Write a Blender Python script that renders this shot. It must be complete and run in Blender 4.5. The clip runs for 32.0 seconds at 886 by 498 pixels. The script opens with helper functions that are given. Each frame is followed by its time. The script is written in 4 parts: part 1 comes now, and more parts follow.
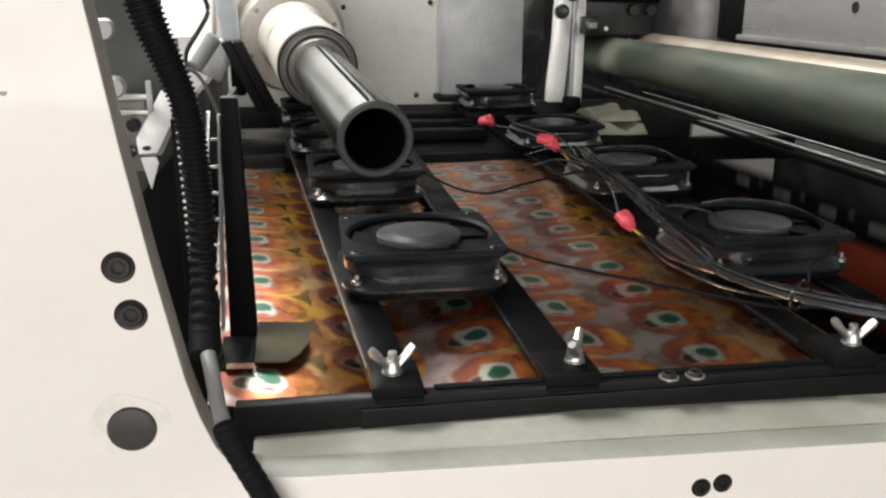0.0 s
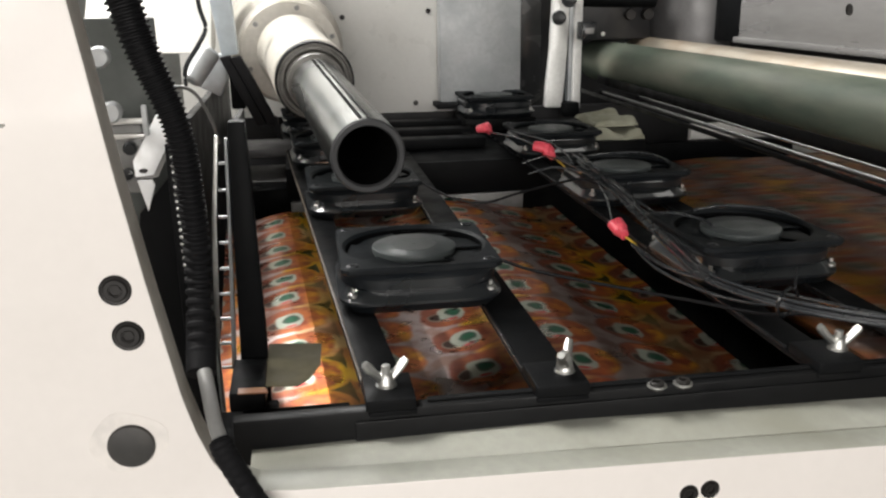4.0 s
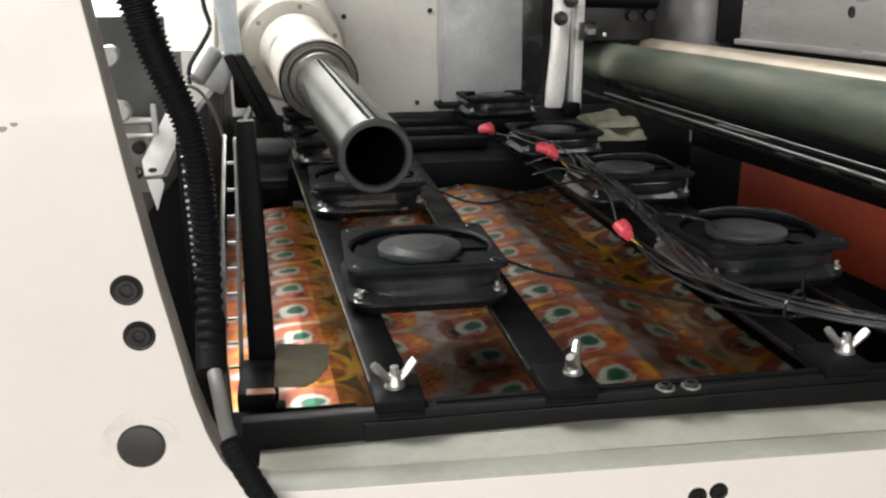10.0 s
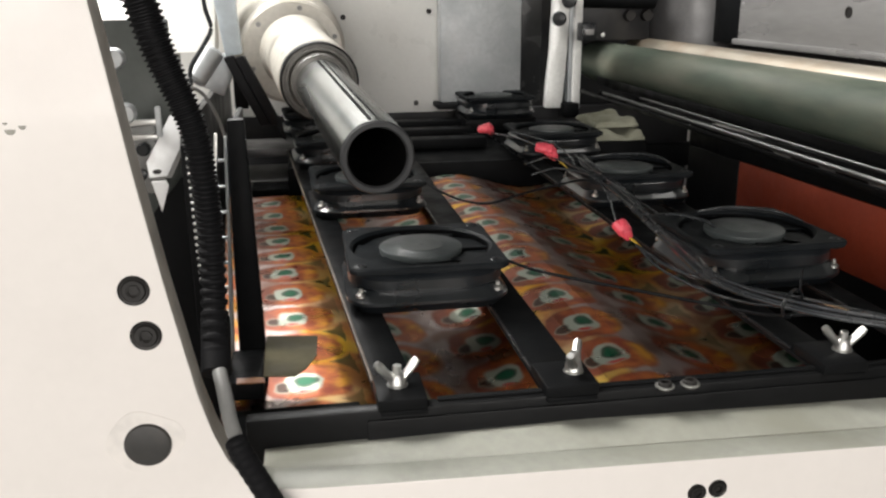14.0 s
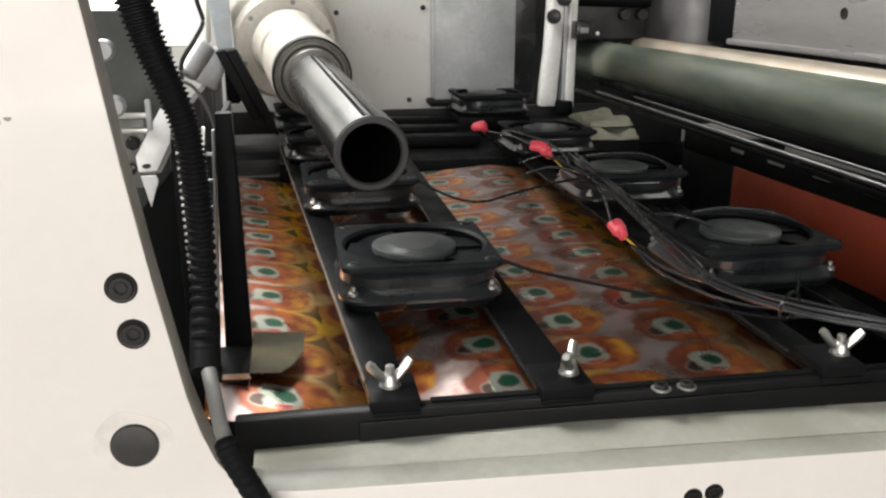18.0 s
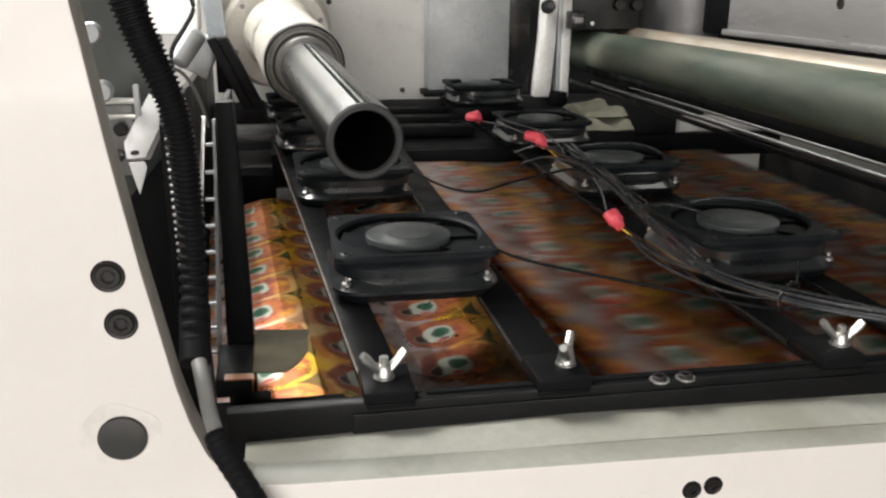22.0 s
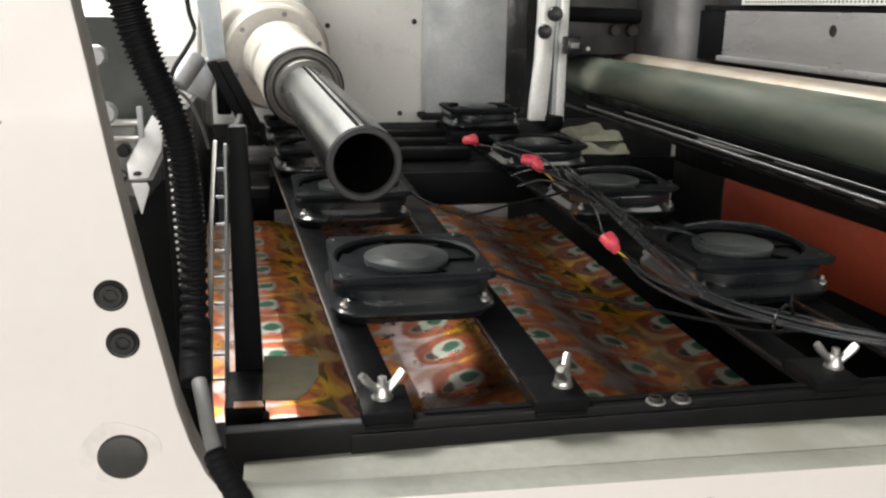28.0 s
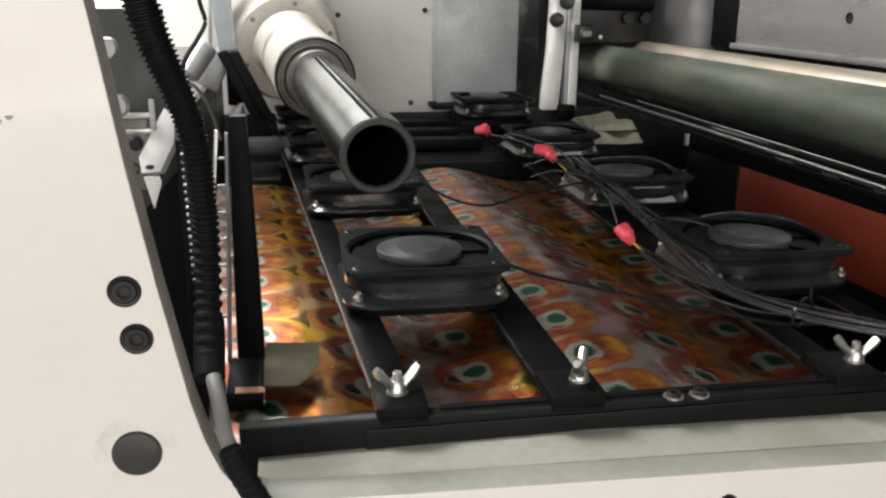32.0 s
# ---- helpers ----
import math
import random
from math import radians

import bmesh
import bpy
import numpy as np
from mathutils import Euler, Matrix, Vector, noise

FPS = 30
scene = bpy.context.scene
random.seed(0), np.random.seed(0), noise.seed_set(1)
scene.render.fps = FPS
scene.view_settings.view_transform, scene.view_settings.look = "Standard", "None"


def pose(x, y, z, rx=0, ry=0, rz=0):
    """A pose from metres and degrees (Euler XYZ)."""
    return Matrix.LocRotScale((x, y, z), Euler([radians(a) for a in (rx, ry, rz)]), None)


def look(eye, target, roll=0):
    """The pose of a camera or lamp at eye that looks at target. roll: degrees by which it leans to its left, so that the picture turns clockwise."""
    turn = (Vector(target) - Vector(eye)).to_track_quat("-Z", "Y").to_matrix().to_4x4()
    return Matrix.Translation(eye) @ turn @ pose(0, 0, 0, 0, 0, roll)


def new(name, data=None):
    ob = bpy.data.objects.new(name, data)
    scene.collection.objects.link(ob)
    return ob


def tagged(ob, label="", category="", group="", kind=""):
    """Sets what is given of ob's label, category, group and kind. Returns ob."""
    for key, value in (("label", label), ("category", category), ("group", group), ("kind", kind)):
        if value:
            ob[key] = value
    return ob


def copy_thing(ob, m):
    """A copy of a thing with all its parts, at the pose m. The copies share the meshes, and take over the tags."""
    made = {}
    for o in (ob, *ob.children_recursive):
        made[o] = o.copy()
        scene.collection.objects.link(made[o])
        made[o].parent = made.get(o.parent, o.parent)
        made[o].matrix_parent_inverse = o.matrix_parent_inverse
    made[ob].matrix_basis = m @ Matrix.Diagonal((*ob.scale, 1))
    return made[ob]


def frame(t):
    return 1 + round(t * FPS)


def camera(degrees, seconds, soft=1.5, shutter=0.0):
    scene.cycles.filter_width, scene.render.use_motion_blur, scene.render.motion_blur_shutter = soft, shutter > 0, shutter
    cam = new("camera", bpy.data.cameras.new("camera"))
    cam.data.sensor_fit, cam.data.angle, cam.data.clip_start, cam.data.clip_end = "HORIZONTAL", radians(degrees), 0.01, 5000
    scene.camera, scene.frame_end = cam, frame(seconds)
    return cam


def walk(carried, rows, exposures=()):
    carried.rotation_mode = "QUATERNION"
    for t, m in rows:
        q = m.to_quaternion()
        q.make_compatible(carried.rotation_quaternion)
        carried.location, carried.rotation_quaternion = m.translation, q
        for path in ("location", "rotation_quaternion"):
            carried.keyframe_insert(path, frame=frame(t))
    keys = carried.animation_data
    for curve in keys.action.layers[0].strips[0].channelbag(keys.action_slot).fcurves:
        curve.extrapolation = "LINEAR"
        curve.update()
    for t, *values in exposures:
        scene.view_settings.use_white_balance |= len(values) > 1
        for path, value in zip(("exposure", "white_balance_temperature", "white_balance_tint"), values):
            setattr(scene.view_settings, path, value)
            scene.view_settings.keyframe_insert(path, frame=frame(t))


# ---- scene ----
cam = camera(54.1, 32.0, soft=2.3, shutter=0.5)
PATH = [
    (0, (-0.092, -0.675, 0.226), (0.222, 1.216, -0.345), 0.3),
    (0.5, (-0.091, -0.673, 0.23), (0.225, 1.22, -0.334), -0.0),
    (1, (-0.088, -0.674, 0.234), (0.227, 1.22, -0.325), -0.5),
    (1.5, (-0.085, -0.682, 0.236), (0.233, 1.212, -0.324), -0.6),
    (2, (-0.084, -0.688, 0.237), (0.235, 1.205, -0.323), -0.7),
    (2.5, (-0.085, -0.69, 0.238), (0.231, 1.203, -0.324), -0.8),
    (3, (-0.084, -0.687, 0.237), (0.224, 1.206, -0.33), -0.9),
    (3.5, (-0.083, -0.686, 0.237), (0.218, 1.208, -0.33), -0.9),
    (5.5, (-0.087, -0.687, 0.238), (0.205, 1.209, -0.328), -0.5),
    (6, (-0.089, -0.685, 0.237), (0.204, 1.212, -0.328), -0.4),
    (6.5, (-0.09, -0.682, 0.236), (0.2, 1.214, -0.332), -0.3),
    (7, (-0.091, -0.681, 0.236), (0.199, 1.213, -0.337), -0.4),
    (7.5, (-0.091, -0.681, 0.235), (0.2, 1.213, -0.339), -0.4),
    (8, (-0.092, -0.679, 0.235), (0.201, 1.213, -0.342), -0.3),
    (8.5, (-0.093, -0.679, 0.236), (0.202, 1.213, -0.341), -0.3),
    (9, (-0.092, -0.678, 0.236), (0.207, 1.214, -0.338), -0.3),
    (9.5, (-0.091, -0.68, 0.237), (0.211, 1.212, -0.334), -0.4),
    (10, (-0.091, -0.684, 0.238), (0.215, 1.209, -0.33), -0.4),
    (10.5, (-0.089, -0.684, 0.238), (0.218, 1.209, -0.329), -0.5),
    (11, (-0.087, -0.685, 0.238), (0.222, 1.207, -0.33), -0.7),
    (11.5, (-0.087, -0.687, 0.24), (0.223, 1.206, -0.326), -0.8),
    (12, (-0.086, -0.686, 0.239), (0.224, 1.207, -0.327), -0.8),
    (12.5, (-0.086, -0.685, 0.239), (0.222, 1.206, -0.332), -0.8),
    (13, (-0.088, -0.684, 0.239), (0.22, 1.206, -0.335), -0.7),
    (13.5, (-0.091, -0.687, 0.239), (0.216, 1.205, -0.334), -0.5),
    (14, (-0.094, -0.689, 0.24), (0.216, 1.203, -0.329), -0.5),
    (14.5, (-0.094, -0.691, 0.241), (0.221, 1.201, -0.324), -0.4),
    (16.5, (-0.093, -0.686, 0.239), (0.228, 1.203, -0.333), 0.0),
    (17, (-0.096, -0.686, 0.239), (0.227, 1.202, -0.336), 0.1),
    (17.5, (-0.095, -0.683, 0.238), (0.231, 1.204, -0.339), 0.1),
    (18, (-0.095, -0.68, 0.238), (0.236, 1.207, -0.336), 0.2),
    (18.5, (-0.093, -0.685, 0.24), (0.234, 1.205, -0.327), 0.0),
    (19, (-0.088, -0.686, 0.238), (0.239, 1.203, -0.331), -0.0),
    (19.5, (-0.088, -0.684, 0.236), (0.242, 1.202, -0.341), 0.2),
    (20, (-0.089, -0.679, 0.234), (0.247, 1.203, -0.351), 0.3),
    (20.5, (-0.089, -0.676, 0.234), (0.25, 1.205, -0.355), 0.3),
    (21, (-0.091, -0.671, 0.232), (0.25, 1.207, -0.363), 0.4),
    (21.5, (-0.093, -0.67, 0.233), (0.251, 1.207, -0.364), 0.4),
    (22, (-0.095, -0.671, 0.233), (0.252, 1.208, -0.357), 0.4),
    (22.5, (-0.095, -0.674, 0.234), (0.259, 1.208, -0.343), 0.5),
    (23, (-0.093, -0.677, 0.235), (0.267, 1.207, -0.331), 0.4),
    (23.5, (-0.09, -0.678, 0.234), (0.276, 1.208, -0.324), 0.4),
    (24, (-0.086, -0.68, 0.236), (0.285, 1.208, -0.311), 0.4),
    (24.5, (-0.086, -0.675, 0.231), (0.286, 1.212, -0.316), 0.5),
    (25, (-0.088, -0.671, 0.231), (0.285, 1.214, -0.325), 0.6),
    (25.5, (-0.09, -0.668, 0.228), (0.283, 1.216, -0.33), 0.7),
    (27.5, (-0.099, -0.674, 0.233), (0.265, 1.216, -0.311), 0.8),
    (28, (-0.098, -0.676, 0.234), (0.262, 1.215, -0.306), 0.8),
    (28.5, (-0.098, -0.675, 0.234), (0.259, 1.217, -0.306), 0.8),
    (29, (-0.096, -0.674, 0.234), (0.26, 1.219, -0.305), 0.6),
    (29.5, (-0.097, -0.674, 0.234), (0.258, 1.22, -0.304), 0.6),
    (30, (-0.099, -0.672, 0.235), (0.253, 1.221, -0.306), 0.6),
    (30.5, (-0.099, -0.669, 0.235), (0.249, 1.222, -0.314), 0.4),
    (31, (-0.098, -0.667, 0.234), (0.246, 1.223, -0.322), 0.4),
    (31.5, (-0.099, -0.669, 0.235), (0.242, 1.221, -0.325), 0.5),
    (32, (-0.1, -0.669, 0.235), (0.237, 1.219, -0.33), 0.5),
]
walk(cam, [(t, look(eye, target, roll)) for t, eye, target, roll in PATH], exposures=[(0, 0.0), (28.1, 0.0), (28.6, -0.14), (32, -0.14)])

# ---- world, lights, exposure ----
world = bpy.data.worlds.new("world")
scene.world = world
world.use_nodes = True
world.node_tree.nodes["Background"].inputs[0].default_value = (0.80, 0.88, 1.0, 1)
world.node_tree.nodes["Background"].inputs[1].default_value = 0.055



def area_lamp(name, eye, target, sx, sy, watts, colour=(1, 0.97, 0.93)):
    data = bpy.data.lights.new(name, "AREA")
    data.shape, data.size, data.size_y, data.energy, data.color = "RECTANGLE", sx, sy, watts, colour
    ob = new(name, data)
    ob.matrix_world = look(eye, target)
    return ob


# low front light, added to brighten the panel more than the interior
area_lamp("unseen_light", (-0.5, -2.6, 0.45), (-0.1, -0.26, 0.05), 2.6, 0.9, 70, (1, 0.955, 0.91))
area_lamp("unseen_light", (-1.05, 0.25, 1.60), (0.02, 0.12, 0.0), 0.5, 0.9, 56, (1, 0.97, 0.92))
# light beyond the far frame, added for bright reflections in the film
area_lamp("unseen_light", (-0.55, 2.1, 1.75), (-0.05, 0.1, -0.06), 1.4, 0.9, 76, (1, 0.98, 0.96))
area_lamp("unseen_light", (0.72, 0.30, 2.1), (0.66, 0.35, 0.1), 0.25, 1.9, 6, (1, 0.97, 0.92))


# ---- materials ----
def socket_mix(nt, a, b, fac):
    m = nt.nodes.new("ShaderNodeMix")
    m.data_type = "RGBA"
    for i, v in ((6, a), (7, b)):
        if isinstance(v, tuple):
            m.inputs[i].default_value = (*v, 1)
        else:
            nt.links.new(v, m.inputs[i])
    if isinstance(fac, float):
        m.inputs[0].default_value = fac
    else:
        nt.links.new(fac, m.inputs[0])
    return m.outputs[2]


def math_node(nt, op, a, b=None, c=None):
    m = nt.nodes.new("ShaderNodeMath")
    m.operation = op
    for i, v in enumerate((a, b, c)):
        if v is None:
            continue
        if isinstance(v, (int, float)):
            m.inputs[i].default_value = v
        else:
            nt.links.new(v, m.inputs[i])
    return m.outputs[0]


def noise_fac(nt, scale, lo, hi, detail=4.0, coord="Object", stretch=(1, 1, 1)):
    tc = nt.nodes.new("ShaderNodeTexCoord")
    mp = nt.nodes.new("ShaderNodeMapping")
    mp.inputs["Scale"].default_value = stretch
    nt.links.new(tc.outputs[coord], mp.inputs[0])
    n = nt.nodes.new("ShaderNodeTexNoise")
    n.inputs["Scale"].default_value, n.inputs["Detail"].default_value = scale, detail
    nt.links.new(mp.outputs[0], n.inputs["Vector"])
    r = nt.nodes.new("ShaderNodeMapRange")
    r.inputs[1].default_value, r.inputs[2].default_value = lo, hi
    nt.links.new(n.outputs["Fac"], r.inputs[0])
    return r.outputs[0]


def surface(name, colour, rough, metal=0.0, stain=None, stain_scale=9.0, stain_range=(0.5, 0.75), grain=140.0, bump=0.15,
            stretch=(1, 1, 1), rough_vary=0.12, coat=0.0, spec=0.5, fleck=0.86, stain_stretch=(1, 1, 1)):
    """A worn surface: fine grain, larger stains, uneven gloss and a little relief."""
    m = bpy.data.materials.new(name)
    m.use_nodes = True
    nt = m.node_tree
    b = nt.nodes["Principled BSDF"]
    fine = noise_fac(nt, grain, 0.3, 0.7, 3.0, stretch=stretch)
    large = noise_fac(nt, stain_scale, *stain_range, 6.0, stretch=stain_stretch)
    stain = stain or tuple(0.7 * c for c in colour)
    base = socket_mix(nt, colour, tuple(fleck * c for c in colour), fine)
    nt.links.new(socket_mix(nt, base, stain, large), b.inputs["Base Color"])
    r = nt.nodes.new("ShaderNodeMapRange")
    r.inputs[3].default_value, r.inputs[4].default_value = max(0.03, rough - rough_vary), min(1, rough + rough_vary)
    nt.links.new(noise_fac(nt, grain * 0.2, 0.3, 0.7, 4.0, stretch=stretch), r.inputs[0])
    nt.links.new(r.outputs[0], b.inputs["Roughness"])
    b.inputs["Metallic"].default_value = metal
    b.inputs["Coat Weight"].default_value = coat
    b.inputs["Specular IOR Level"].default_value = spec
    bp = nt.nodes.new("ShaderNodeBump")
    bp.inputs["Strength"].default_value, bp.inputs["Distance"].default_value = bump, 0.0006
    nt.links.new(fine, bp.inputs["Height"])
    nt.links.new(bp.outputs[0], b.inputs["Normal"])
    return m


PAINT = surface("cream_paint", (0.78, 0.735, 0.70), 0.42, stain=(0.74, 0.695, 0.66), stain_scale=7, stain_range=(0.62, 0.9), bump=0.04, coat=0.15, fleck=0.98)
SILL_GREY = surface("sill_grey", (0.35, 0.355, 0.315), 0.45, stain=(0.25, 0.25, 0.21), stain_scale=11, stain_range=(0.44, 0.70), bump=0.12)
EDGE_GREY = surface("edge_grey", (0.42, 0.39, 0.35), 0.6, stain=(0.25, 0.23, 0.2), stain_scale=20)
WHITE = surface("white_paint", (0.78, 0.77, 0.74), 0.35, stain=(0.6, 0.58, 0.54), stain_scale=5, stain_range=(0.6, 0.9), bump=0.03, fleck=0.97)
BLACK_METAL = surface("black_anodised", (0.0062, 0.0066, 0.0072), 0.48, 0.0, spec=0.05, stain=(0.010, 0.010, 0.010), stain_scale=16, stain_range=(0.55, 0.85))
BLACK_PLASTIC = surface("black_plastic", (0.009, 0.010, 0.0115), 0.30, spec=0.38, stain=(0.018, 0.020, 0.022), stain_scale=22)
FAN_PLASTIC = surface("fan_plastic", (0.010, 0.0125, 0.0150), 0.32, spec=0.5, coat=0.8, stain=(0.022, 0.024, 0.027), stain_scale=22, rough_vary=0.08)
FAN_TOP = surface("fan_top_plastic", (0.0078, 0.0096, 0.0112), 0.5, spec=0.10, stain=(0.016, 0.018, 0.02), stain_scale=22, rough_vary=0.08)
DUCT_SHADE = surface("duct_shade", (0.0050, 0.0053, 0.0058), 0.6, spec=0.03)
HUB = surface("fan_hub_label", (0.066, 0.076, 0.077), 0.42, stain=(0.052, 0.060, 0.062), stain_scale=30)
RAIL_BLACK = surface("oiled_black", (0.0075, 0.0078, 0.0082), 0.40, spec=0.09, stain=(0.006, 0.006, 0.006), stain_scale=14)
RUBBER = surface("black_rubber", (0.0085, 0.0085, 0.0095), 0.6, spec=0.10)
STEEL = surface("turned_steel", (0.25, 0.262, 0.255), 0.27, 1.0, rough_vary=0.08, stain=(0.16, 0.165, 0.155), stain_scale=20, grain=90, stretch=(1, 0.05, 1), bump=0.1)
# near black: the shade inside the shaft's bore and grooves, as colour
RECESS_SHADE = surface("recess_shade", (0.004, 0.004, 0.004), 0.8, spec=0.03)
RIM = surface("dark_cut_steel", (0.045, 0.046, 0.048), 0.5, 0.2, spec=0.25)
DULL_STEEL = surface("dull_collar_steel", (0.13, 0.125, 0.115), 0.42, 0.35, stain=(0.06, 0.058, 0.05), stain_scale=30)
ZINC = surface("zinc_plated", (0.60, 0.60, 0.58), 0.42, 1.0, stain=(0.38, 0.38, 0.36), stain_scale=60)
GALV = surface("galvanised_sheet", (0.50, 0.52, 0.53), 0.42, 0.35, stain=(0.36, 0.38, 0.39), stain_scale=14, stain_range=(0.4, 0.7))
GREEN = surface("green_rubber", (0.092, 0.118, 0.090), 0.55, stain=(0.175, 0.180, 0.140), stain_scale=17, stain_range=(0.42, 0.68), stretch=(1, 0.25, 1), grain=45, rough_vary=0.15, fleck=0.62, spec=0.22, stain_stretch=(1, 0.22, 1))
RED_BOARD = surface("red_board", (0.31, 0.05, 0.022), 0.5, stain=(0.22, 0.035, 0.018), stain_scale=9)
RED_CAP = surface("red_insulation", (0.70, 0.075, 0.11), 0.42)
YELLOW = surface("yellow_wire", (0.75, 0.5, 0.05), 0.4)
CABLE = surface("black_cable", (0.036, 0.039, 0.043), 0.24, rough_vary=0.06, coat=0.8, spec=0.7)
CREAM_CLOTH = surface("pale_rag", (0.36, 0.36, 0.28), 0.85, stain=(0.22, 0.22, 0.15), stain_scale=30)
BEIGE = surface("beige_tab", (0.092, 0.082, 0.048), 0.65, spec=0.08, stain=(0.066, 0.058, 0.034), stain_scale=20)
BLUE_WHITE = surface("pale_blue_paint", (0.62, 0.70, 0.76), 0.4)
DARK = surface("dark_machine", (0.02, 0.02, 0.022), 0.5, stain=(0.06, 0.055, 0.05), stain_scale=12, stain_range=(0.5, 0.8))
DARK_PAINT = surface("dark_green_grey_paint", (0.075, 0.085, 0.080), 0.5)
TAN_EDGE = surface("tan_edge", (0.105, 0.085, 0.065), 0.5, 0.1, stain=(0.05, 0.04, 0.03), stain_scale=25)
FLOOR = surface("hall_floor", (0.28, 0.3, 0.29), 0.6, stain=(0.2, 0.21, 0.2), stain_scale=2)
HALL = surface("hall_wall", (0.36, 0.36, 0.34), 0.8)
PAPER_EDGE = surface("stacked_paper", (0.5, 0.42, 0.34), 0.7, grain=900, stretch=(0.02, 0.02, 1))


def printed_film():
    """Metallised printed film: columns of red-orange oblongs, each with a pale label and a green dot; bare silver and yellow gaps between the columns."""
    m = bpy.data.materials.new("printed_film")
    m.use_nodes = True
    nt = m.node_tree
    b = nt.nodes["Principled BSDF"]
    uv = nt.nodes.new("ShaderNodeUVMap")
    sep = nt.nodes.new("ShaderNodeSeparateXYZ")
    wob = nt.nodes.new("ShaderNodeTexNoise")
    wob.inputs["Scale"].default_value = 42.0
    nt.links.new(uv.outputs[0], wob.inputs["Vector"])
    off = nt.nodes.new("ShaderNodeVectorMath")
    off.operation = "MULTIPLY_ADD"
    off.inputs[1].default_value = (0.013, 0.013, 0.0)
    nt.links.new(wob.outputs["Color"], off.inputs[0])
    nt.links.new(uv.outputs[0], off.inputs[2])
    nt.links.new(off.outputs[0], sep.inputs[0])
    pu, pv = 0.0755, 0.056
    cu = math_node(nt, "DIVIDE", math_node(nt, "ADD", sep.outputs[0], 20 * pu + 0.0035), pu)
    column = math_node(nt, "FLOOR", cu)
    parity = math_node(nt, "MODULO", column, 2.0)
    cv = math_node(nt, "ADD", math_node(nt, "DIVIDE", math_node(nt, "ADD", math_node(nt, "MULTIPLY", sep.outputs[1], 0.86), 20 * pv), pv), math_node(nt, "MULTIPLY", parity, 0.35))
    du = math_node(nt, "MULTIPLY", math_node(nt, "SUBTRACT", math_node(nt, "FRACT", cu), 0.5), pu)
    dv = math_node(nt, "MULTIPLY", math_node(nt, "SUBTRACT", math_node(nt, "FRACT", cv), 0.5), pv)

    def far_from(u, v, su=1.0, sv=1.0, power=2.0):
        """Distance from (u, v) in the cell, with its axes scaled; a high power squares the corners."""
        a = math_node(nt, "ABSOLUTE", math_node(nt, "MULTIPLY", math_node(nt, "SUBTRACT", du, u), su))
        c = math_node(nt, "ABSOLUTE", math_node(nt, "MULTIPLY", math_node(nt, "SUBTRACT", dv, v), sv))
        total = math_node(nt, "ADD", math_node(nt, "POWER", a, power), math_node(nt, "POWER", c, power))
        return math_node(nt, "POWER", total, 1.0 / power)

    def inside(d, r, soft=0.0011):
        q = nt.nodes.new("ShaderNodeMapRange")
        q.inputs[1].default_value, q.inputs[2].default_value = r + soft, r - soft
        nt.links.new(d, q.inputs[0])
        return q.outputs[0]

    def both(a, c):
        return math_node(nt, "MULTIPLY", a, c)

    patch = noise_fac(nt, 30.0, 0.42, 0.58, 3.0, "UV")
    drift = noise_fac(nt, 6.5, 0.44, 0.60, 2.0, "UV")
    silver = socket_mix(nt, (0.52, 0.44, 0.42), (0.30, 0.19, 0.155), patch)
    amber = socket_mix(nt, (0.86, 0.52, 0.03), (0.70, 0.27, 0.035), patch)
    # the gap to the right of even columns is bare silver, that of odd columns amber, and it wanders a little
    right = inside(math_node(nt, "MULTIPLY", du, -1.0), 0.0, 0.004)
    warm = math_node(nt, "ABSOLUTE", math_node(nt, "SUBTRACT", right, parity))
    warm = both(warm, math_node(nt, "SUBTRACT", 1.0, both(drift, 0.6)))
    colour = socket_mix(nt, silver, amber, warm)
    # dark points where four oblongs meet
    star = far_from(0.0377, 0.028, 1.0, 1.0, 0.7)
    star2 = far_from(0.0377, -0.028, 1.0, 1.0, 0.7)
    dark_star = math_node(nt, "MAXIMUM", inside(star, 0.019, 0.002), inside(star2, 0.019, 0.002))
    colour = socket_mix(nt, colour, (0.060, 0.070, 0.018), both(dark_star, warm))
    # the oblong: a red-orange end, a brown end
    body = inside(far_from(0.0, 0.0, 0.80, 1.0, 2.6), 0.0252, 0.0016)
    red = socket_mix(nt, (0.56, 0.165, 0.045), (0.32, 0.068, 0.032), noise_fac(nt, 55.0, 0.40, 0.62, 2.0, "UV"))
    brown = socket_mix(nt, (0.30, 0.085, 0.045), (0.20, 0.060, 0.035), patch)
    oblong = socket_mix(nt, red, brown, inside(du, -0.013, 0.007))
    oblong = socket_mix(nt, oblong, (0.78, 0.38, 0.05), both(inside(math_node(nt, "MULTIPLY", du, -1.0), -0.019, 0.006), noise_fac(nt, 60.0, 0.42, 0.60, 2.0, "UV")))
    colour = socket_mix(nt, colour, oblong, body)
    rim = both(body, math_node(nt, "SUBTRACT", 1.0, inside(far_from(0.0, 0.0, 0.80, 1.0, 2.6), 0.0228, 0.0012)))
    colour = socket_mix(nt, colour, (0.20, 0.050, 0.028), both(rim, 0.25))
    # pale label with a green dot, beside a brown disc with a pale edge
    colour = socket_mix(nt, colour, (0.34, 0.33, 0.27), inside(far_from(-0.0170, -0.0045, 1.0, 1.0), 0.0078))
    colour = socket_mix(nt, colour, (0.055, 0.028, 0.018), inside(far_from(-0.0175, -0.0042, 1.0, 1.0), 0.0064))
    colour = socket_mix(nt, colour, (0.46, 0.50, 0.42), inside(far_from(-0.0030, 0.0, 0.90, 0.80, 3.0), 0.0114))
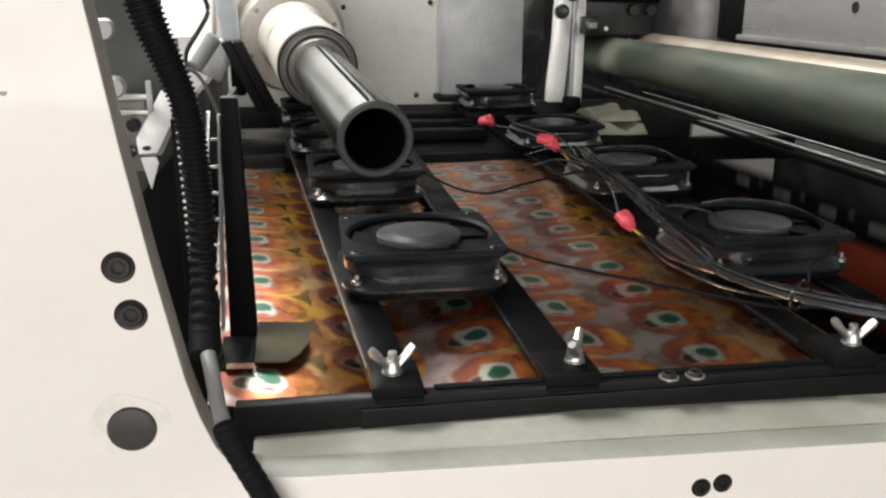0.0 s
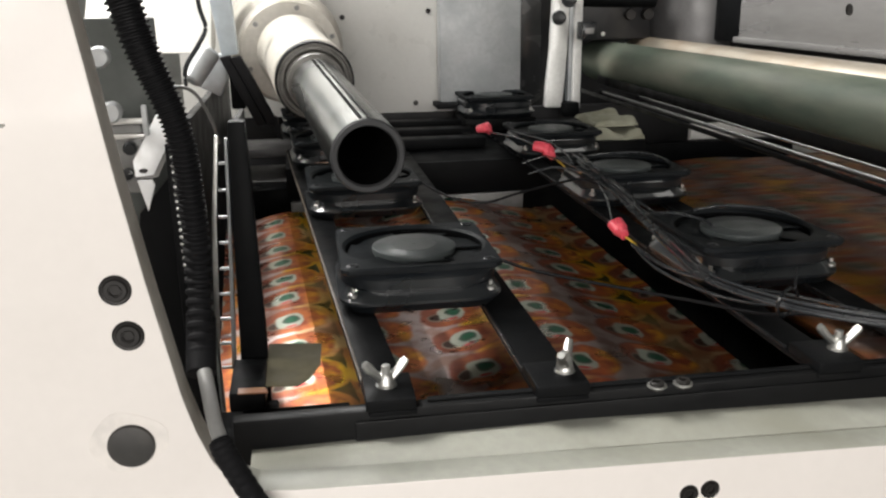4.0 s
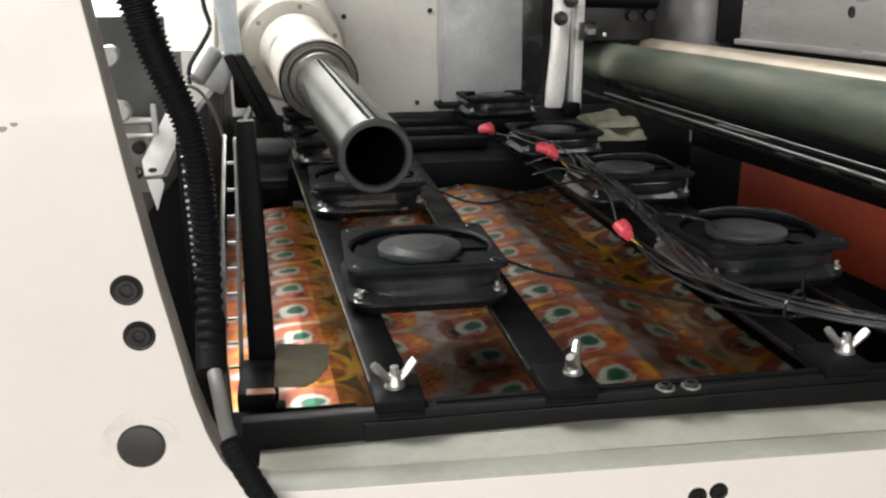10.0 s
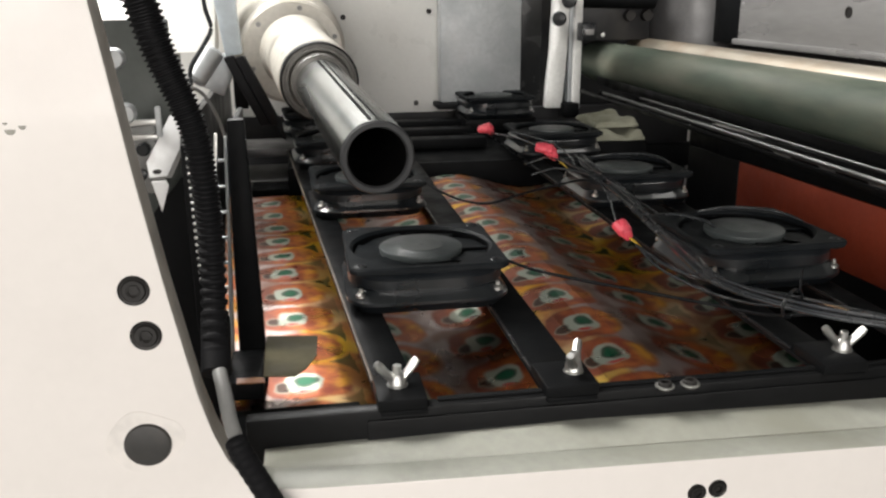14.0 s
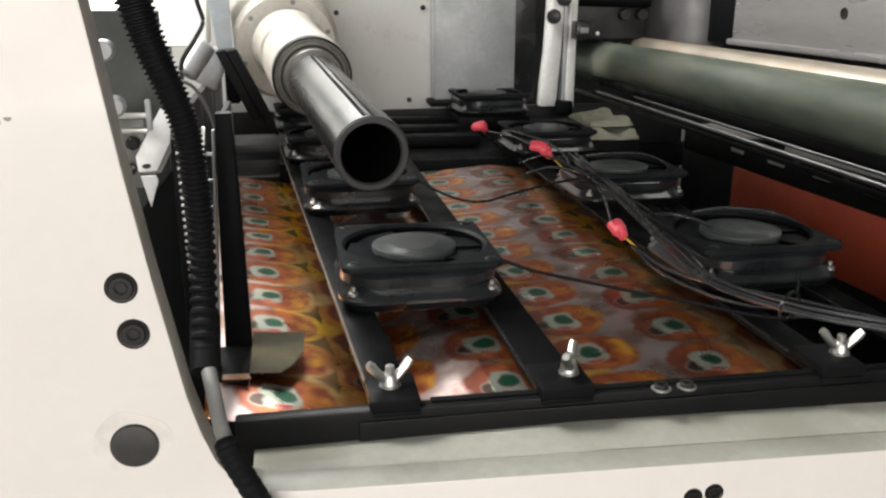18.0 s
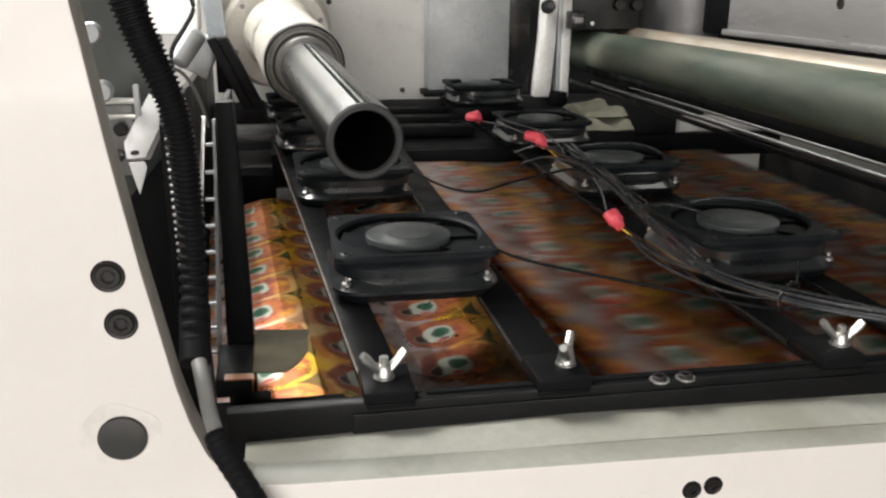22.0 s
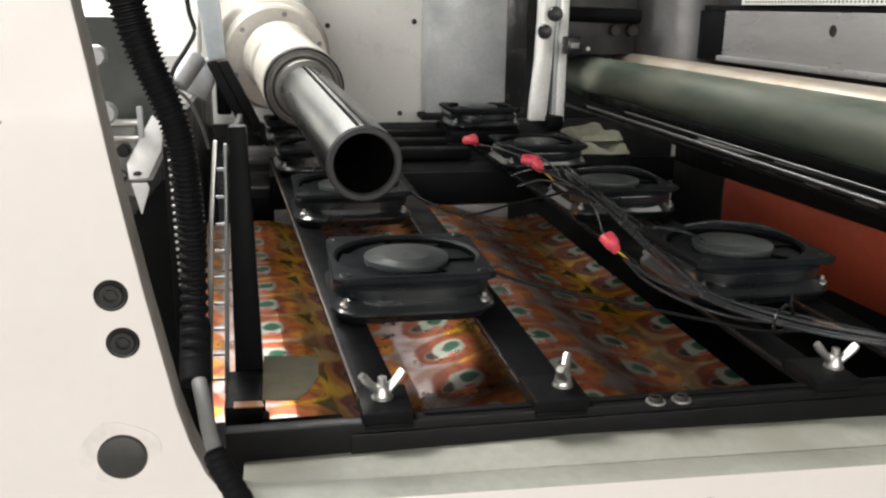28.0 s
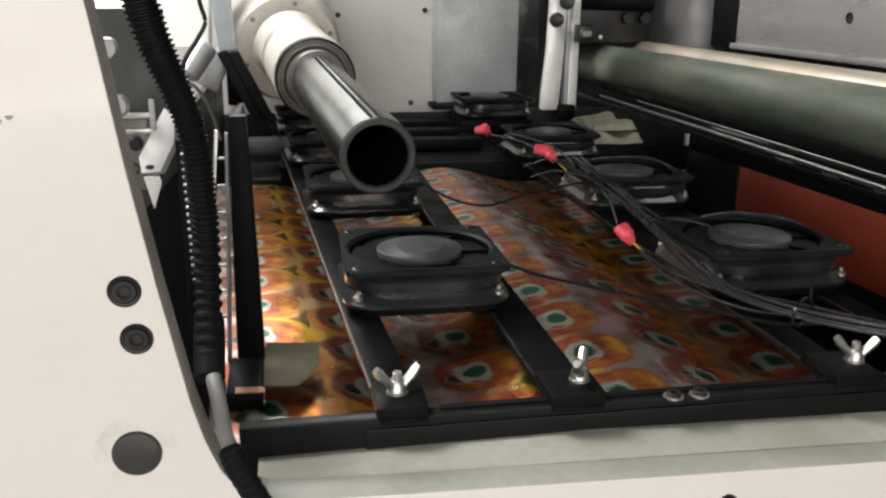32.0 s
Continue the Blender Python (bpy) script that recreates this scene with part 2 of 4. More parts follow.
    colour = socket_mix(nt, colour, (0.075, 0.105, 0.075), inside(far_from(-0.0012, 0.0015), 0.0080, 0.0010))
    colour = socket_mix(nt, colour, (0.014, 0.12, 0.060), inside(far_from(-0.0012, 0.0015), 0.0056))
    colour = socket_mix(nt, colour, (0.55, 0.05, 0.05), inside(far_from(-0.0030, -0.0115, 0.5, 1.6), 0.0030))
    nt.links.new(colour, b.inputs["Base Color"])
    metal = nt.nodes.new("ShaderNodeMapRange")
    metal.inputs[3].default_value, metal.inputs[4].default_value = 0.95, 0.88
    nt.links.new(body, metal.inputs[0])
    nt.links.new(metal.outputs[0], b.inputs["Metallic"])
    gloss = nt.nodes.new("ShaderNodeMapRange")
    gloss.inputs[3].default_value, gloss.inputs[4].default_value = 0.24, 0.36
    nt.links.new(noise_fac(nt, 25.0, 0.3, 0.7, 3.0, "UV"), gloss.inputs[0])
    nt.links.new(gloss.outputs[0], b.inputs["Roughness"])
    bp = nt.nodes.new("ShaderNodeBump")
    bp.inputs["Strength"].default_value, bp.inputs["Distance"].default_value = 0.4, 0.004
    nt.links.new(noise_fac(nt, 11.0, 0.2, 0.8, 2.0, "UV"), bp.inputs["Height"])
    nt.links.new(bp.outputs[0], b.inputs["Normal"])
    return m


PRINT = printed_film()
GREY_PLATE = surface("grey_plate", (0.27, 0.265, 0.26), 0.45, 0.3, stain=(0.12, 0.12, 0.12), stain_scale=18)
BEAM_GREY = surface("beam_grey", (0.28, 0.275, 0.27), 0.33, 0.35, stain=(0.25, 0.245, 0.24), stain_scale=5, stretch=(1, 0.2, 1))
CHROME_ROLL = surface("polished_roll", (0.37, 0.33, 0.27), 0.46, 0.6, stain=(0.26, 0.20, 0.14), stain_scale=9, stretch=(1, 0.1, 1))
POST_WHITE = surface("glossy_white", (0.80, 0.80, 0.78), 0.2, stain=(0.62, 0.62, 0.6), stain_scale=12, coat=0.4)
END_GREY = surface("dull_end_grey", (0.125, 0.123, 0.125), 0.4, 0.2, stain=(0.10, 0.10, 0.10), stain_scale=10)
BRACKET_WHITE = surface("bracket_white", (0.86, 0.87, 0.88), 0.3, stain=(0.7, 0.7, 0.7), stain_scale=30, coat=0.3)
ROD_STEEL = surface("drawn_rod", (0.24, 0.24, 0.235), 0.42, 1.0, stain=(0.2, 0.2, 0.2), stain_scale=20)
BOSS_CREAM = surface("cream_boss_paint", (0.62, 0.59, 0.53), 0.38, stain=(0.45, 0.42, 0.36), stain_scale=9, stain_range=(0.55, 0.85), bump=0.04)
DARK_GLASS = surface("smoked_sheet", (0.020, 0.021, 0.022), 0.2, stain=(0.04, 0.04, 0.04), stain_scale=15)
BOLT_BLACK = surface("blackened_bolt", (0.022, 0.020, 0.019), 0.45, 0.4, stain=(0.05, 0.045, 0.04), stain_scale=60)
PLUG = surface("plug_plastic", (0.035, 0.033, 0.031), 0.55, stain=(0.055, 0.05, 0.045), stain_scale=50)
SMUDGE = surface("grease_film", (0.30, 0.29, 0.25), 0.5)
WIPED = surface("wiped_paint", (0.762, 0.720, 0.682), 0.5, stain=(0.76, 0.715, 0.675), stain_scale=60, stain_range=(0.4, 0.6), bump=0.04)
GREY_HOSE = surface("grey_hose", (0.20, 0.20, 0.195), 0.4, stain=(0.2, 0.2, 0.2), stain_scale=60)
# orange here is the sheets' reflection, put into the strip's colour
STRIP = surface("mirrored_orange", (0.20, 0.08, 0.03), 0.3, stain=(0.5, 0.35, 0.08), stain_scale=40)


# ---- mesh helpers ----
def thing(name, x=0, y=0, z=0, rz=0, label="", category="", group="", kind=""):
    ob = new(name)
    ob.empty_display_size = 0.02
    ob.matrix_world = pose(x, y, z, 0, 0, rz)
    return tagged(ob, label, category, group, kind)


def mesh_of(bm, material, smooth=True):
    me = bpy.data.meshes.new("mesh")
    bmesh.ops.recalc_face_normals(bm, faces=bm.faces)
    bm.to_mesh(me)
    bm.free()
    me.materials.append(material)
    if smooth:
        me.shade_smooth()
        me.set_sharp_from_angle(angle=radians(35))
    return me


def part(name, bm, material, parent=None, label="", smooth=True):
    ob = new(name, mesh_of(bm, material, smooth))
    if parent:
        ob.parent = parent
    return tagged(ob, label)


def box(x0, x1, y0, y1, z0, z1, bevel=0.0, bm=None, m=None):
    bm = bm or bmesh.new()
    made = bmesh.ops.create_cube(bm, size=1, matrix=Matrix.Translation(((x0 + x1) / 2, (y0 + y1) / 2, (z0 + z1) / 2)) @ Matrix.Diagonal((x1 - x0, y1 - y0, z1 - z0, 1)))
    vs = made["verts"]
    if bevel:
        es = list({e for v in vs for e in v.link_edges})
        r = bmesh.ops.bevel(bm, geom=es, offset=bevel, segments=2, affect="EDGES", profile=0.5)
        vs = list({v for f in r["faces"] for v in f.verts} | {v for v in vs if v.is_valid})
    if m:
        bmesh.ops.transform(bm, matrix=m, verts=vs)
    return bm


def turn(points, p0, p1, seg=40, bm=None, cap=True):
    """A turned body about the axis p0 -> p1; points are (distance along the axis in metres, radius)."""
    bm = bm or bmesh.new()
    p0, p1 = Vector(p0), Vector(p1)
    q = (p1 - p0).to_track_quat("Z", "Y")
    rings = []
    for d, r in points:
        rings.append([bm.verts.new(p0 + q @ Vector((r * math.cos(2 * math.pi * i / seg), r * math.sin(2 * math.pi * i / seg), d))) for i in range(seg)])
    for a, b in zip(rings, rings[1:]):
        for i in range(seg):
            bm.faces.new((a[i], a[(i + 1) % seg], b[(i + 1) % seg], b[i]))
    if points[0] != points[-1]:
        if cap:
            bm.faces.new(rings[0]), bm.faces.new(rings[-1])
    return bm


def rod(p0, p1, r, seg=20, bevel=0.0, bm=None):
    length = (Vector(p1) - Vector(p0)).length
    b = bevel or min(r, length) * 0.1
    return turn([(0, r - b), (b, r), (length - b, r), (length, r - b)], p0, p1, seg, bm)


def spline(points, n=12):
    """A Catmull-Rom line through the points."""
    ps = [Vector(p) for p in points]
    ps = [2 * ps[0] - ps[1], *ps, 2 * ps[-1] - ps[-2]]
    out = []
    for a, b, c, d in zip(ps, ps[1:], ps[2:], ps[3:]):
        for i in range(n):
            t = i / n
            out.append(0.5 * (2 * b + (c - a) * t + (2 * a - 5 * b + 4 * c - d) * t * t + (3 * b - a - 3 * c + d) * t ** 3))
    return out + [ps[-2]]


def hose(points, r, seg=8, n=10, bm=None, radius=None):
    """A round cable swept along a smooth line."""
    bm = bm or bmesh.new()
    line = spline(points, n)
    rings, up = [], Vector((0, 0, 1))
    for i, p in enumerate(line):
        d = (line[min(i + 1, len(line) - 1)] - line[max(i - 1, 0)]).normalized()
        side = d.cross(up)
        if side.length < 1e-3:
            side = d.cross(Vector((1, 0, 0)))
        side.normalize()
        upv = side.cross(d)
        rr = radius(i / (len(line) - 1), i) if radius else r
        rings.append([bm.verts.new(p + rr * (math.cos(2 * math.pi * k / seg) * side + math.sin(2 * math.pi * k / seg) * upv)) for k in range(seg)])
    for a, b in zip(rings, rings[1:]):
        for k in range(seg):
            bm.faces.new((a[k], a[(k + 1) % seg], b[(k + 1) % seg], b[k]))
    bm.faces.new(rings[0]), bm.faces.new(rings[-1])
    return bm


def slab(outline, lo, hi, plane="xz", bevel=0.0):
    """An outline in one plane, made thick along the third axis from lo to hi."""
    bm = bmesh.new()

    def at(u, v, w):
        return {"xz": (u, w, v), "xy": (u, v, w), "yz": (w, u, v)}[plane]
    a = [bm.verts.new(at(u, v, lo)) for u, v in outline]
    b = [bm.verts.new(at(u, v, hi)) for u, v in outline]
    n = len(outline)
    bm.faces.new(a), bm.faces.new(b)
    for i in range(n):
        bm.faces.new((a[i], a[(i + 1) % n], b[(i + 1) % n], b[i]))
    bmesh.ops.recalc_face_normals(bm, faces=bm.faces)
    if bevel:
        bmesh.ops.bevel(bm, geom=list(bm.edges), offset=bevel, segments=2, affect="EDGES", profile=0.5)
    return bm


# ---- side panel with its slanted opening ----
panel = thing("machine_side_panel", label="cream painted machine side panel with a slanted opening", category="machine panel", kind="structure")
EDGE = [(-0.215, 0.45), (-0.180, 0.208), (-0.173, 0.157), (-0.164, 0.101), (-0.153, 0.041), (-0.1475, 0.020), (-0.141, 0.003),
        (-0.133, -0.009), (-0.119, -0.0165), (-0.100, -0.0185), (-0.054, -0.0200), (0.238, -0.0270), (1.2, -0.050)]
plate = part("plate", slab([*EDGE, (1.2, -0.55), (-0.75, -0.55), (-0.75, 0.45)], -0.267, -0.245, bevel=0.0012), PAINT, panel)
plate.data.materials.append(EDGE_GREY)
# faces on the opening's slanted side get a darker grey-brown
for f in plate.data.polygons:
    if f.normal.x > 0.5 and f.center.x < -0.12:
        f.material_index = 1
plate.data.materials.append(SILL_GREY)
# upward faces get the sill's darker grey-green
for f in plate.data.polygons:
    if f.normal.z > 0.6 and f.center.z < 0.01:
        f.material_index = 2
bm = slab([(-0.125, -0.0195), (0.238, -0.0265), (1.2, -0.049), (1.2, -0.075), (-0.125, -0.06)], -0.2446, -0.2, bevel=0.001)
for v in bm.verts:
    if v.co.y > -0.21 and v.co.z > -0.055:
        v.co.z += 0.0010 + 0.0130 * max(0.0, min(1.0, (v.co.x + 0.06) / 0.33))
part("sill", bm, SILL_GREY, panel, "scuffed pale sill rising towards the rail")


def socket_bolt(x, z, r, y=-0.267, hexed=True):
    """A sunk socket-head bolt: a dark ring, a head and its hexagon."""
    ring = part("bolt", turn([(0.001, r), (-0.0004, r), (-0.0009, r * 0.97), (-0.0006, r * 0.90), (-0.0003, r * 0.84), (-0.0003, r * 0.78), (-0.0010, r * 0.74),
                              (-0.0014, r * 0.68), (-0.0014, r * 0.44), (-0.0004, r * 0.42), (-0.0004, 0.0001)], (x, y, z), (x, y + 1, z), 32), BOLT_BLACK, panel, "sunk black socket-head bolt")
    part("hex_socket", turn([(-0.0005, r * 0.43), (-0.0016, r * 0.43), (-0.0016, r * 0.36), (-0.0005, r * 0.34)], (x, y, z), (x, y + 1, z), 6, cap=False), BOLT_BLACK, ring)


socket_bolt(-0.179, 0.1005, 0.0078)
socket_bolt(-0.1755, 0.0765, 0.0078)
socket_bolt(0.1265, -0.0465, 0.0058)
socket_bolt(0.1395, -0.0448, 0.0058)
part("plug", turn([(0.003, 0.0119), (-0.0012, 0.0119), (-0.0022, 0.0112), (-0.0027, 0.009), (-0.0029, 0.0001)], (-0.1805, -0.267, 0.0165), (-0.1805, 1, 0.0165), 40), PLUG, panel, "round black plastic plug")


def stain_patch(name, outline, y, material, label, plane="xz", up=None):
    return part(name, slab(outline, y - 0.0002, y, plane), material, panel, label)


for cx, cz, r in ((-0.219, 0.182, 0.0016), (-0.2245, 0.180, 0.0022), (-0.2262, 0.184, 0.001)):
    stain_patch("scratch", [(cx + r * (1 + 0.4 * math.sin(3 * a)) * math.cos(a), cz + 0.8 * r * (1 + 0.3 * math.cos(2 * a)) * math.sin(a)) for a in [i * 0.628 for i in range(10)]], -0.2672, SMUDGE, "grey chip in the paint")
stain_patch("smudge", [(-0.1805 + (0.0185 + 0.0015 * math.sin(2 * a + 1)) * math.cos(a) - 0.001, 0.0185 + (0.0165 + 0.0015 * math.cos(3 * a)) * math.sin(a)) for a in [i * math.pi / 24 for i in range(48)]], -0.2671, WIPED, "wiped greyish smudge round the plug")
part("grease_mark", slab([(0.177, -0.240), (0.186, -0.2335), (0.190, -0.2325), (0.196, -0.237), (0.206, -0.240), (0.192, -0.2405)], -0.0252, -0.0249, "xy"), SMUDGE, panel, "grease mark on the sill")

# ---- front rail ----
rail = thing("front_rail", label="black anodised clamping rail along the machine sill", category="rail")
part("bar", box(-0.135, 1.0, -0.2185, -0.208, -0.030, 0.0, 0.0015), RAIL_BLACK, rail)
part("lip", box(-0.064, 1.0, -0.2207, -0.2187, -0.030, -0.0060, 0.0008), RAIL_BLACK, rail)
part("cap_strip", box(-0.02, 1.0, -0.2135, -0.2085, 0.0002, 0.0016, 0.0004), BLACK_METAL, rail)
for x in (0.124, 0.141):
    bolt = part("bolt", turn([(-0.002, 0.0045), (0.003, 0.0045), (0.0036, 0.004), (0.0036, 0.0026), (0.001, 0.0024), (0.001, 0.0001)], (x, -0.2185, 0), (x, -0.2185, 1), 20), BOLT_BLACK, rail, "socket-head bolt with a bright worn rim")
    part("washer", turn([(0, 0.0062), (0.0008, 0.0062), (0.0008, 0.0046)], (x, -0.2185, 0.0002), (x, -0.2185, 1), 20), ZINC, bolt)

# ---- bars ----
# foot point and lean of each bar: x at y = 0, change of x per metre of y, width
BARS = ((-0.056, -0.066, 0.028), (0.0615, -0.006, 0.032), (0.2455, -0.004, 0.029), (0.332, -0.004, 0.028))


def lean_box(x, lean, w, y0, y1, z0, z1, bevel):
    bm = box(-w / 2, w / 2, y0, y1, z0, z1, bevel)
    for v in bm.verts:
        v.co.x += x + lean * v.co.y
    return bm


for x, lean, w in BARS:
    b = thing("fan_bar", label="black flat bar carrying cooling fans", category="bar", group="fan bars")
    part("strip", lean_box(x, lean, w, -0.222, 0.955, -0.0030, 0.0, 0.0006), BLACK_METAL, b)
    # the first bar's rib is tan, paler than the black ribs
    part("edge_rib", lean_box(x - w / 2 + 0.001, lean, 0.0018, -0.180, 0.955, 0.0002, 0.0022, 0.0004), (TAN_EDGE if x < 0 else BLACK_PLASTIC), b, "thin raised edge rib")


def rounded_square(half, r, hole, z0, z1, bevel):
    """A square flange with rounded corners and a round hole."""
    n = 64
    bm = bmesh.new()

    def ring(z, inset):
        out = []
        h = half - inset
        rr = max(r - inset, 0.001)
        for i in range(n):
            a = 2 * math.pi * (i + 0.5) / n
            c, s_ = math.cos(a), math.sin(a)
            k_ = h / max(abs(c), abs(s_))
            px, py = c * k_, s_ * k_
            ox, oy = abs(px) - (h - rr), abs(py) - (h - rr)
            if ox > 0 and oy > 0:
                l_ = math.hypot(ox, oy)
                ox, oy = ox * rr / l_, oy * rr / l_
                px, py = math.copysign(h - rr + ox, px), math.copysign(h - rr + oy, py)
            out.append(bm.verts.new((px, py, z)))
        return out

    def circle(z, rad):
        return [bm.verts.new((rad * math.cos(2 * math.pi * (i + 0.5) / n), rad * math.sin(2 * math.pi * (i + 0.5) / n), z)) for i in range(n)]
    loops = [circle(z0, hole), ring(z0, bevel), ring(z0 + bevel, 0), ring(z1 - bevel, 0), ring(z1, bevel), circle(z1, hole + 0.0025), circle(z1 - 0.002, hole), circle(z0, hole)]
    for p, q in zip(loops, loops[1:]):
        for i in range(n):
            bm.faces.new((p[i], p[(i + 1) % n], q[(i + 1) % n], q[i]))
    bmesh.ops.remove_doubles(bm, verts=bm.verts, dist=1e-6)
    return bm


def fan(x, y, rz):
    """A wide axial fan lying flat, with its blades, hub and mounting screws."""
    f = thing("cooling_fan", x, y, 0.0002, rz, label="square black axial cooling fan lying on flat bars", category="fan", group="cooling fans")
    part("lower_flange", rounded_square(0.0648, 0.025, 0.0570, 0.0, 0.0185, 0.0082), FAN_PLASTIC, f)
    part("upper_flange", rounded_square(0.0628, 0.009, 0.0570, 0.0325, 0.038, 0.0012), FAN_TOP, f)
    part("barrel", rounded_square(0.0624, 0.038, 0.0570, 0.0140, 0.0330, 0.0060), FAN_PLASTIC, f)
    # lining coloured near black to give the shade within the fan
    part("duct", turn([(0.0004, 0.0568), (0.0350, 0.0568)], (0, 0, 0), (0, 0, 1), 64, cap=False), DUCT_SHADE, f, "matt duct wall, coloured near black for the shade inside")
    hub = part("hub", turn([(0.0, 0.026), (0.022, 0.030), (0.028, 0.0338), (0.0345, 0.0346), (0.0358, 0.0344), (0.0364, 0.0334), (0.0364, 0.0001)], (0, 0, 0.001), (0, 0, 1), 48), HUB, f, "matt grey motor hub")
    part("rating_plate", turn([(0, 0.0185), (0.0004, 0.0185), (0.0005, 0.0018), (-0.0006, 0.0012)], (0, 0, 0.03725), (0, 0, 1), 32), HUB, hub)
    for i in range(7):
        a0 = 2 * math.pi * i / 7
        bm = bmesh.new()
        rows = []
        for r in (0.0325, 0.043, 0.0562):
            rows.append([bm.verts.new((r * math.cos(a0 + t), r * math.sin(a0 + t), 0.0330 - 0.0030 * t / 0.94 + d)) for t, d in ((0, 0), (0.47, 0.0006), (0.94, 0), (0.94, -0.0012), (0.47, -0.0004), (0, -0.0012))])
        for p, q in zip(rows, rows[1:]):
            for j in range(6):
                bm.faces.new((p[j], p[(j + 1) % 6], q[(j + 1) % 6], q[j]))
        bm.faces.new(rows[0]), bm.faces.new(rows[-1])
        part("blade", bm, FAN_TOP, f)
    for i in range(3):
        a = radians(35 + 120 * i)
        part("strut", box(0.030, 0.0566, -0.0022, 0.0022, 0.0015, 0.006, 0.0008, m=Matrix.Rotation(a, 4, "Z")), BLACK_PLASTIC, f)
    for sx, sy in ((-1, -1), (1, -1), (1, 1), (-1, 1)):
        screw = part("screw", turn([(0, 0.0042), (0.0022, 0.0042), (0.0034, 0.003), (0.0036, 0.0001)], (sx * 0.0540, sy * 0.0540, 0.0135), (sx * 0.0540, sy * 0.0540, 1), 12), ZINC, f, "zinc mounting screw")
        part("stud", rod((sx * 0.0540, sy * 0.0540, 0.0171), (sx * 0.0540, sy * 0.0540, 0.0205), 0.0018, 10), ZINC, screw)
        part("boss", turn([(0.0305, 0.0045), (0.0328, 0.0052), (0.0382, 0.0050), (0.0386, 0.0044), (0.0386, 0.0024), (0.034, 0.0022), (0.034, 0.0001)], (sx * 0.0532, sy * 0.0532, 0), (sx * 0.0532, sy * 0.0532, 1), 16), BLACK_PLASTIC, f)
    return f


first = fan(0, 0, -0.4)
for x, y, rz in ((-0.0225, 0.303, 1.5), (-0.042, 0.60, 3.5), (-0.06, 0.885, 3.5), (0.2895, 0.0, 1.0), (0.2890, 0.294, 0.5), (0.288, 0.598, 0.5)):
    copy_thing(first, pose(x, y, 0.0002, 0, 0, rz))

# raised fan on a plinth at the far end
plinth = thing("fan_plinth", label="black plinth box under a far cooling fan", category="plinth")
part("box", box(0.196, 0.325, 0.82, 0.935, 0.0004, 0.022, 0.002), BLACK_METAL, plinth)
copy_thing(first, pose(0.2595, 0.876, 0.0222, 0, 0, 1))

# ---- clamp blocks with wing nuts ----
for i, (x, lean, w) in enumerate(BARS[:3]):
    xc = x + lean * -0.205
    c = thing("clamp_block", xc, -0.209, 0.0003, 0, "dark smoked clamp block at the end of a fan bar", "clamp", "clamp blocks")
    part("block", box(-w / 2 - 0.001, w / 2 + 0.001, -0.0140, 0.024, 0.0002, 0.0078, 0.0012), BLACK_METAL, c)
    wx = (-0.0435, 0.0690, 0.2555)[i] - xc
    n = thing("wing_nut", xc + wx, -0.2025, 0.0078, (10, 62, -12)[i], "bright zinc wing nut on a clamp block", "wing nut", "wing nuts")
    part("washer", turn([(0, 0.0065), (0.001, 0.0065), (0.0012, 0.003)], (0, 0, 0.0001), (0, 0, 1), 20), ZINC, n)
    part("body", turn([(0.0012, 0.0054), (0.002, 0.0058), (0.008, 0.0046), (0.0088, 0.0038), (0.0088, 0.0001)], (0, 0, 0), (0, 0, 1), 20), ZINC, n)
    for side in (-1, 1):
        bm = bmesh.new()
        for k_, (dx, dz, ww, th) in enumerate(((0.003, 0.005, 0.006, 0.0038), (0.0075, 0.0092, 0.0054, 0.0031), (0.0114, 0.0138, 0.0064, 0.0030), (0.0132, 0.0162, 0.0048, 0.0025))):
            ring = [bm.verts.new((side * (dx + ww / 2 * ca * 0.7), th * sa, dz - ww / 2 * ca * 0.7)) for ca, sa in [(math.cos(q * math.pi / 4), math.sin(q * math.pi / 4)) for q in range(8)]]
            if k_:
                for q in range(8):
                    bm.faces.new((prev[q], prev[(q + 1) % 8], ring[(q + 1) % 8], ring[q]))
            else:
                bm.faces.new(ring)
            prev = ring
        bm.faces.new(prev)
        part("wing", bm, ZINC, n)
    part("stud", rod((0, 0, 0.0088), (0, 0, 0.0135), 0.0027, 14), ZINC, n)

# ---- far side ----
far = thing("far_frame", label="white painted far side frame of the machine", category="machine frame", kind="structure")
part("plate", box(-0.30, 0.20, 0.97, 1.0, 0.018, 0.6, 0.002), WHITE, far)
part("upper_web", slab([(-0.085, 0.36), (-0.045, 0.205), (-0.060, 0.186), (-0.12, 0.20), (-0.16, 0.36)], 0.80, 0.965, bevel=0.003), WHITE, far, "white sloping web above the shaft boss")
for x, z in ((-0.005, 0.196), (0.155, 0.205), (0.128, 0.036)):
    part("screw", turn([(0, 0.005), (0.003, 0.0045), (0.0035, 0.0001)], (x, 0.97, z), (x, 0.9, z), 14), BOLT_BLACK, far)
col = thing("steel_column", label="grey galvanised steel column at the far frame", category="column")
part("front_sheet", box(0.170, 0.322, 0.926, 0.966, 0.040, 0.5, 0.003), GALV, col)
part("foot_plate", box(0.160, 0.330, 0.905, 0.966, 0.030, 0.0396, 0.002), BLACK_METAL, col)
part("smoked_flap", box(0.326, 0.366, 0.946, 0.955, 0.030, 0.5, 0.002), DARK_GLASS, col, "smoked glossy strip")
prof = [(0.3750, 0.022), (0.3770, 0.060), (0.3835, 0.130), (0.3865, 0.21), (0.3870, 0.5)]
post = thing("white_post", label="glossy white curved post beside the steel column", category="post")
